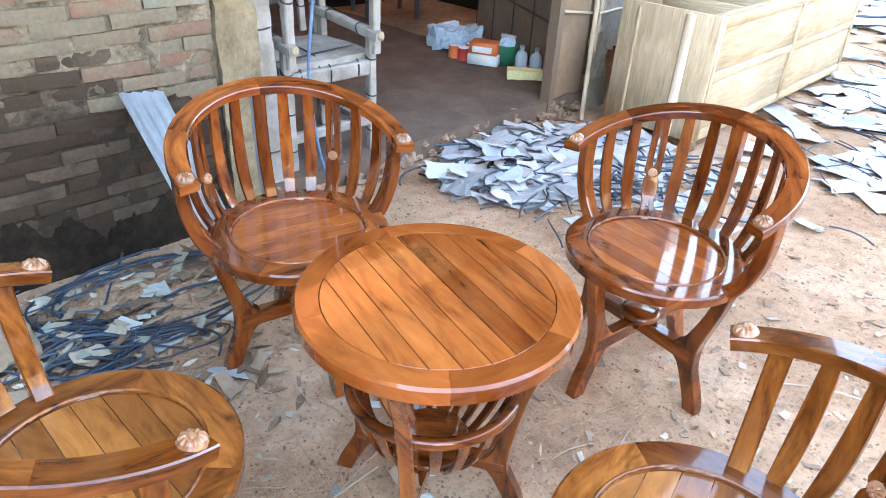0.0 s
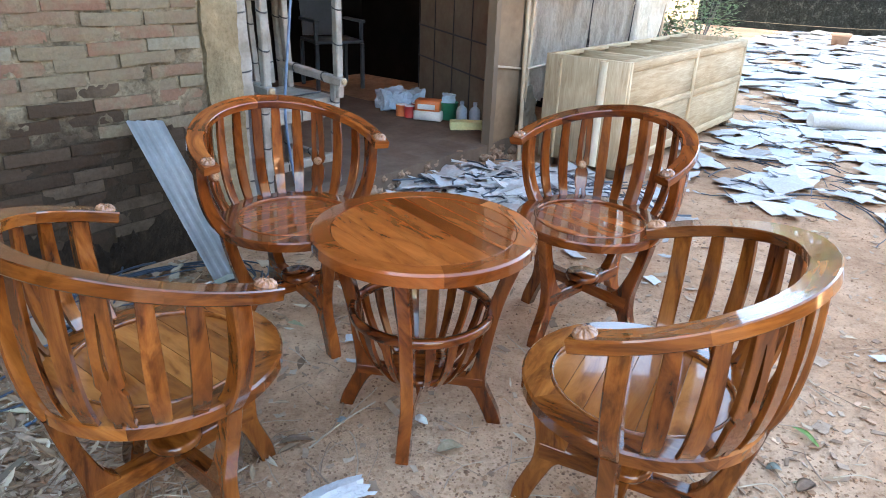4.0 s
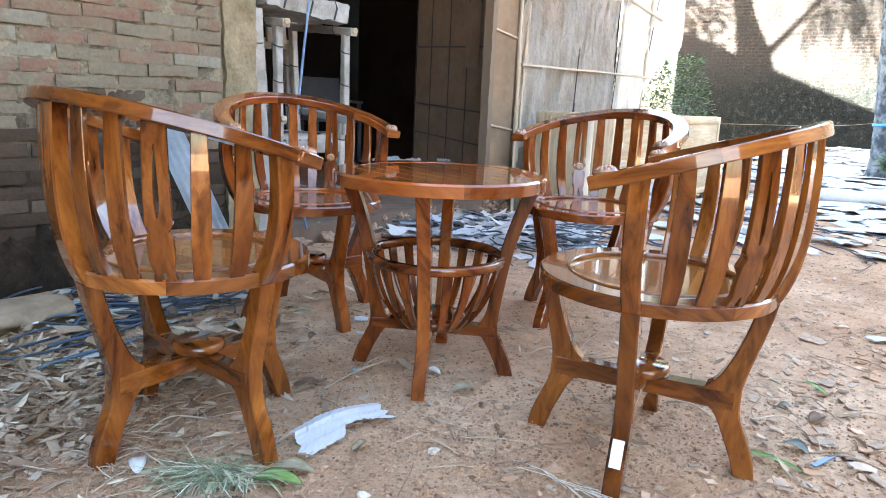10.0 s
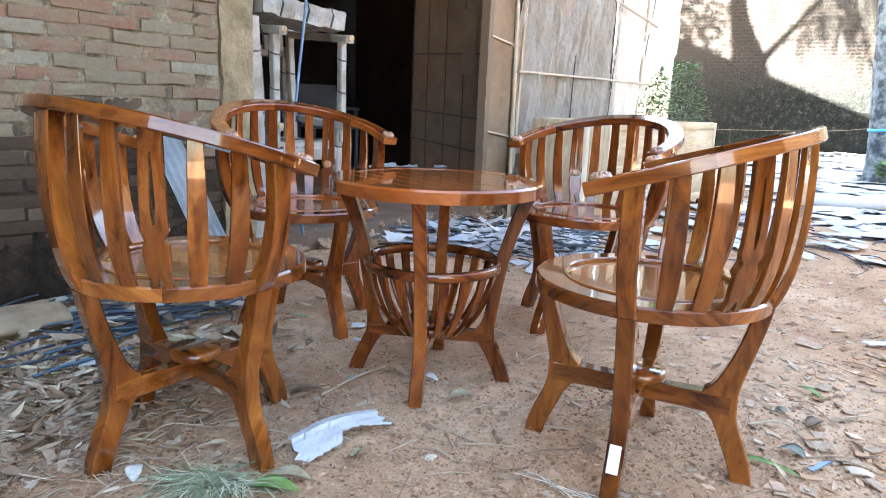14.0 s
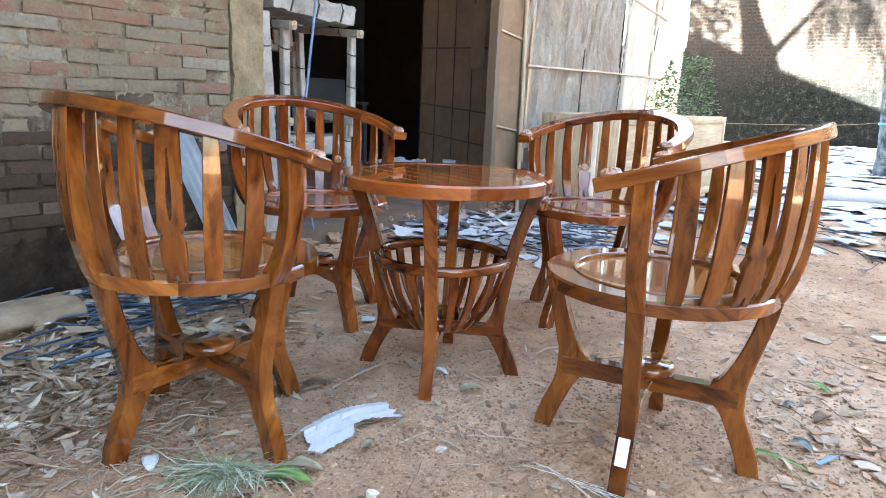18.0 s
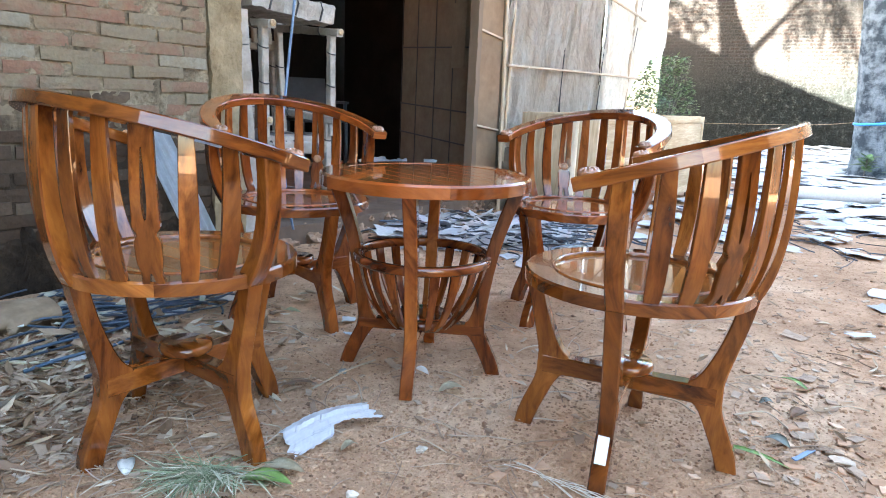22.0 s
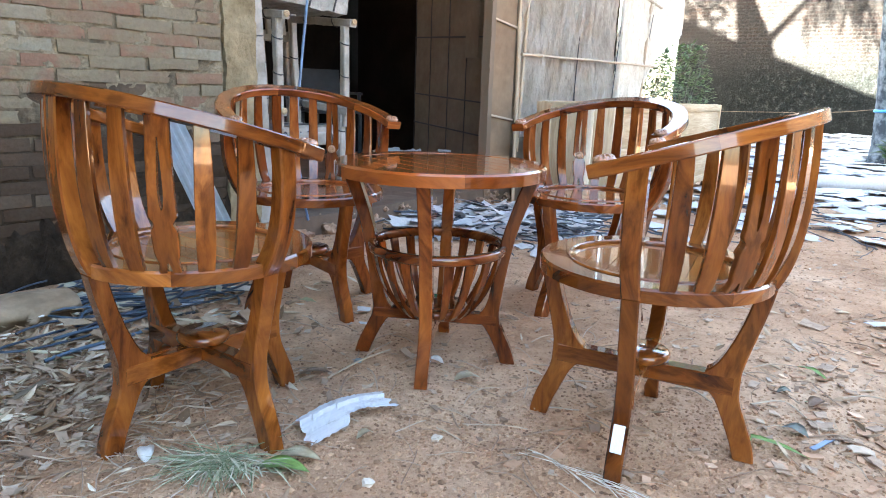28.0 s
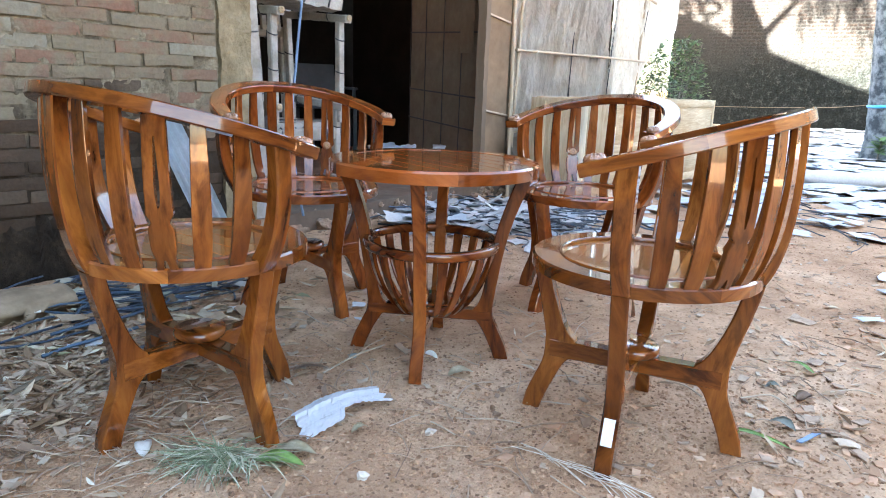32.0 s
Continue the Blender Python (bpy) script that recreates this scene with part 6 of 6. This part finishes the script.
for x, y, a, l, w in ((-0.905, 0.385, 58, 0.2, 0.055), (-0.97, 0.39, 20, 0.06, 0.05), (-0.68, 0.27, 10, 0.17, 0.06), (-0.27, 0.365, 15, 0.06, 0.05), (-0.86, 0.03, 10, 0.14, 0.04), (-0.22, 0.22, 5, 0.09, 0.03)):
    b = bmesh.new()
    scrap_into(b, 0, 0, 0.004, w / 2 * 1.3, rnd, 0.12, 0.003, l / w, 0.0)
    ob = part("paper_scrap", b, FOAM)
    ob.matrix_world = Matrix.Translation((x, y, ground_z(x, y) + 0.006)) @ Matrix.Rotation(radians(a), 4, "Z")
    tagged(ob, "small torn strip of white packing on the dirt", "scrap", "white scraps near the chairs")
st = part("stone", stone(0.018, 0.012, 0.008, 4.0), mat_two("grey_stone", (0.2, 0.23, 0.23), (0.32, 0.36, 0.36), 20, 0.8))
st.matrix_world = Matrix.Translation((-0.229, -0.094, 0.004))
tagged(st, "small blue-grey stone on the dirt", "stone")
PALE_TWIG = mat_raw("pale_twig", (0.3, 0.23, 0.16), (0.52, 0.44, 0.34))
TWIGS = (((-0.3, -0.23), (-0.22, -0.11), (-0.14, 0.0), 0.006), ((-0.678, -0.519), (-0.644, -0.447), (-0.562, -0.433), 0.005), ((0.28, -0.72), (0.33, -0.8), (0.4, -0.86), 0.003), ((1.0, 0.55), (1.18, 0.54), (1.35, 0.5), 0.006),
         ((-0.922, -0.671), (-0.848, -0.696), (-0.782, -0.701), 0.004), ((-0.366, -0.565), (-0.332, -0.481), (-0.393, -0.442), 0.004), ((0.014, -0.496), (0.04, -0.53), (0.075, -0.558), 0.004), ((0.701, -0.208), (0.74, -0.25), (0.769, -0.307), 0.006),
         ((0.877, -0.306), (0.967, -0.299), (0.991, -0.378), 0.005), ((0.975, -0.586), (0.98, -0.63), (0.975, -0.676), 0.003), ((0.978, -0.466), (0.99, -0.43), (0.994, -0.385), 0.003), ((1.161, -0.251), (1.23, -0.245), (1.291, -0.256), 0.005))
for p0, p1, p2, thick in TWIGS:
    pts = curve_points([(*p0, 0.005), (*p1, 0.012), (*p2, 0.005)], 12)
    ob = part("twig", sweep(bmesh.new(), pts, Vector((0, 0, 1)), [thick * (1 - 0.03 * k) for k in range(13)], thick * 0.8, True, 0.3), PALE_TWIG)
    tagged(ob, "thin dry twig lying on the dirt", "twig", "twigs")
FLAKE = mat_two("pale_soil_flake", (0.26, 0.185, 0.13), (0.4, 0.3, 0.22), 40.0, 0.92, 0.4, 0.003)
for x, y, size in ((1.043, -0.352, 0.026), (0.8, -0.631, 0.028), (0.868, -0.626, 0.022), (1.042, -0.487, 0.024), (1.045, -0.592, 0.03), (1.015, -0.411, 0.03), (1.244, -0.019, 0.035), (0.945, -0.169, 0.028), (1.401, 0.374, 0.06), (1.15, -0.42, 0.022), (1.22, -0.2, 0.02)):
    b = bmesh.new()
    scrap_into(b, 0, 0, 0.001, size, rnd, 0.1, 0.003, rnd.uniform(1.0, 1.6))
    ob = part("soil_flake", b, FLAKE)
    ob.matrix_world = Matrix.Translation((x, y, ground_z(x, y) + 0.001))
    tagged(ob, "flat pale flake of dried soil on the dirt", "flake", "soil flakes")
STRIPS = ((-1.06, -0.4, 75, 0.14, 0.03, CARD, "curled strip of brown card on the litter"), (-1.155, -0.13, 8, 0.13, 0.045, TANLEAF, "pale torn strip of card beside the cord"), (-1.05, -0.1, 30, 0.11, 0.04, FOAM, "flat strip of white packing beside the cord"),
          (-0.8, 0.17, 2, 0.17, 0.035, TANLEAF, "long pale tan strip behind the chair leg"), (-0.9, -0.53, 75, 0.14, 0.016, BROWNLEAF, "dark curled leaf stalk on the litter"), (0.943, -0.533, 35, 0.12, 0.014, HOSE, "narrow blue-grey plastic strip on the dirt"), (1.66, 0.38, -10, 0.1, 0.06, FOAM, "torn white packing on the dirt"))
for x, y, a, l, w, mt, lab in STRIPS:
    b = bmesh.new()
    scrap_into(b, 0, 0, 0.003, w / 2 * 1.25, rnd, 0.08, 0.003, l / w, 0.0)
    ob = part("torn_strip", b, mt)
    ob.matrix_world = Matrix.Translation((x, y, ground_z(x, y) + 0.008)) @ Matrix.Rotation(radians(a), 4, "Z")
    tagged(ob, lab, "strip")
for x, y, r in ((0.015, -0.543, 0.016), (0.184, -0.44, 0.014), (0.211, -0.296, 0.012), (-0.128, -0.743, 0.018)):
    ob = part("stone", stone(r, r * 0.75, r * 0.55, x * 31), mat_two("pale_stone", (0.45, 0.38, 0.3), (0.62, 0.56, 0.47), 20, 0.9) if r > 0.015 else RUBBLE)
    ob.matrix_world = Matrix.Translation((x, y, ground_z(x, y) + r * 0.3))
    tagged(ob, "small rough stone on the dirt", "stone", "small stones")
pot = part("flower_pot", lathe([(0.12, 0), (0.16, 0.24), (0.18, 0.245), (0.18, 0.29), (0.155, 0.29), (0.14, 0.1)], 24), plain("terracotta", (0.4, 0.24, 0.16), 0.9))
pot.matrix_world = Matrix.Translation((7.2, 11.6, 0))
tagged(pot, "plain terracotta pot in the far yard", "pot")

# ---------------------------------------------------------------- bricks of the house wall
def brick_mat(name, stops, smear):
    m = Mat(name, 0.93)
    info = m.n("ObjectInfo")
    c = m.ramp(info.outputs["Random"], stops)
    tc = m.n("TexCoord")
    mp = m.n("Mapping")
    m.l(tc.outputs["Object"], mp.inputs[0])
    cb = m.n("CombineXYZ")
    mu = m.n("Math")
    mu.operation = "MULTIPLY"
    mu.inputs[1].default_value = 53.0
    m.l(info.outputs["Random"], mu.inputs[0])
    m.l(mu.outputs[0], cb.inputs[0])
    m.l(mu.outputs[0], cb.inputs[2])
    m.l(cb.outputs[0], mp.inputs["Location"])
    n1, n2 = m.noise(mp.outputs[0], 9.0, 6, 0.65), m.noise(mp.outputs[0], 60.0, 5, 0.65)
    c = m.mix(m.ramp(n1, [(0.44, (0, 0, 0)), (0.6, (0.85, 0.85, 0.85))]), c, smear)
    m.color(m.mix(0.5, c, m.ramp(n2, [(0.3, (0.6, 0.58, 0.55)), (0.7, (1.15, 1.15, 1.15))]), "MULTIPLY"))
    m.bump(n2, 0.7, 0.006)
    return m.m


BRICKS = brick_mat("red_brick", [(0.0, (0.176, 0.09504, 0.06512)), (0.3, (0.1628, 0.1056, 0.07304)), (0.55, (0.154, 0.1214, 0.08448)), (0.8, (0.1672, 0.1434, 0.1038)), (1.0, (0.2112, 0.198, 0.1584))], (0.1672, 0.1408, 0.09504))
# Damp stain colours, lowered further to stand in for shade.
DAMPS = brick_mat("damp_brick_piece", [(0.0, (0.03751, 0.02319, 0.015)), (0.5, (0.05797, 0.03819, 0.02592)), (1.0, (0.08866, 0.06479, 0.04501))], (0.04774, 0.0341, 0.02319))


def brick_mesh(mat, seed, w):
    b = rough_box(0, w, -0.0, 0.04, 0, 0.0455, 0.023, 0.004, seed)
    for v in b.verts:
        if v.co.x < 0.01 or v.co.x > w - 0.01:
            v.co.y += 0.002
        if v.co.z < 0.006 or v.co.z > 0.04:
            v.co.y += 0.0015
    me = bpy.data.meshes.new("brick")
    b.to_mesh(me)
    b.free()
    me.materials.append(mat)
    return me


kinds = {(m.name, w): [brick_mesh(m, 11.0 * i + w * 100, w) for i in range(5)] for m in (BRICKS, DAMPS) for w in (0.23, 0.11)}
rnd = random.Random(77)
for row in range(3, 37):
    z = 0.0532 * row
    x = 0.30
    long_ = row % 2
    while x > -1.35:
        w = 0.23 if long_ else 0.11
        long_ = 1
        x -= w
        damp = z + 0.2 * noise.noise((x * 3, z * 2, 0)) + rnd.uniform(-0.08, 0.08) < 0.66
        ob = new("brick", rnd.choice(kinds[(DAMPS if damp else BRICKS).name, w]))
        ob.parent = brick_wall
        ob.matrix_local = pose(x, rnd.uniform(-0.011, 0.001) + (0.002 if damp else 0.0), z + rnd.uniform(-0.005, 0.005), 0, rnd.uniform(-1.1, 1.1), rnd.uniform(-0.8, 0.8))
        x -= rnd.uniform(0.006, 0.018)


def rough_sheet(x0, x1, z0, top, y0, amp, cell, seed, edge=0.0):
    """A lumpy skin of mortar on the wall; top(x) gives its upper edge."""
    bm = bmesh.new()
    nx, nz = int((x1 - x0) / cell), max(4, int((top(x1) - z0) / cell))
    rows = []
    for k in range(nz + 1):
        row = []
        for i in range(nx + 1):
            x = x0 + (x1 - x0) * i / nx
            z = z0 + (top(x) - z0) * k / nz
            lump = noise.noise((x * 11, z * 11, seed)) + 0.6 * noise.noise((x * 37, z * 37, seed + 3))
            row.append(bm.verts.new((x, y0 + amp * lump + edge * max(0.0, k - nz + 3) / 3, z)))
        rows.append(row)
    for a, b in zip(rows, rows[1:]):
        for i in range(nx):
            bm.faces.new((a[i], a[i + 1], b[i + 1], b[i]))
    return bm


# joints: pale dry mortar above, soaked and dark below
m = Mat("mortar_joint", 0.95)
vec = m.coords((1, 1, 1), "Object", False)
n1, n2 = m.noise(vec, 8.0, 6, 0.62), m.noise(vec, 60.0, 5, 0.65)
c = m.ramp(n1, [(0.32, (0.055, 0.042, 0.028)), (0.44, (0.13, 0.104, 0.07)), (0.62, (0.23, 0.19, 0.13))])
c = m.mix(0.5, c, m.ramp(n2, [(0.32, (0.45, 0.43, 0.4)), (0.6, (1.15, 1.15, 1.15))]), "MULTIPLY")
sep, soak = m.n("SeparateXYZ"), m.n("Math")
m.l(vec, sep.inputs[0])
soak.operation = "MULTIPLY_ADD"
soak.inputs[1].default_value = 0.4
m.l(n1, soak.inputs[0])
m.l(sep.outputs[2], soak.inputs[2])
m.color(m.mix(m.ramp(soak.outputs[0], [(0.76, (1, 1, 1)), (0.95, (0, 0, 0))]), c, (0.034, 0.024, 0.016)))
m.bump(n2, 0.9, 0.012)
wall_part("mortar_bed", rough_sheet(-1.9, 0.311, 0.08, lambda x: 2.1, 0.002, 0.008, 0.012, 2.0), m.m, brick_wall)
# Dark wash on the foot; part of its darkness is painted shade.
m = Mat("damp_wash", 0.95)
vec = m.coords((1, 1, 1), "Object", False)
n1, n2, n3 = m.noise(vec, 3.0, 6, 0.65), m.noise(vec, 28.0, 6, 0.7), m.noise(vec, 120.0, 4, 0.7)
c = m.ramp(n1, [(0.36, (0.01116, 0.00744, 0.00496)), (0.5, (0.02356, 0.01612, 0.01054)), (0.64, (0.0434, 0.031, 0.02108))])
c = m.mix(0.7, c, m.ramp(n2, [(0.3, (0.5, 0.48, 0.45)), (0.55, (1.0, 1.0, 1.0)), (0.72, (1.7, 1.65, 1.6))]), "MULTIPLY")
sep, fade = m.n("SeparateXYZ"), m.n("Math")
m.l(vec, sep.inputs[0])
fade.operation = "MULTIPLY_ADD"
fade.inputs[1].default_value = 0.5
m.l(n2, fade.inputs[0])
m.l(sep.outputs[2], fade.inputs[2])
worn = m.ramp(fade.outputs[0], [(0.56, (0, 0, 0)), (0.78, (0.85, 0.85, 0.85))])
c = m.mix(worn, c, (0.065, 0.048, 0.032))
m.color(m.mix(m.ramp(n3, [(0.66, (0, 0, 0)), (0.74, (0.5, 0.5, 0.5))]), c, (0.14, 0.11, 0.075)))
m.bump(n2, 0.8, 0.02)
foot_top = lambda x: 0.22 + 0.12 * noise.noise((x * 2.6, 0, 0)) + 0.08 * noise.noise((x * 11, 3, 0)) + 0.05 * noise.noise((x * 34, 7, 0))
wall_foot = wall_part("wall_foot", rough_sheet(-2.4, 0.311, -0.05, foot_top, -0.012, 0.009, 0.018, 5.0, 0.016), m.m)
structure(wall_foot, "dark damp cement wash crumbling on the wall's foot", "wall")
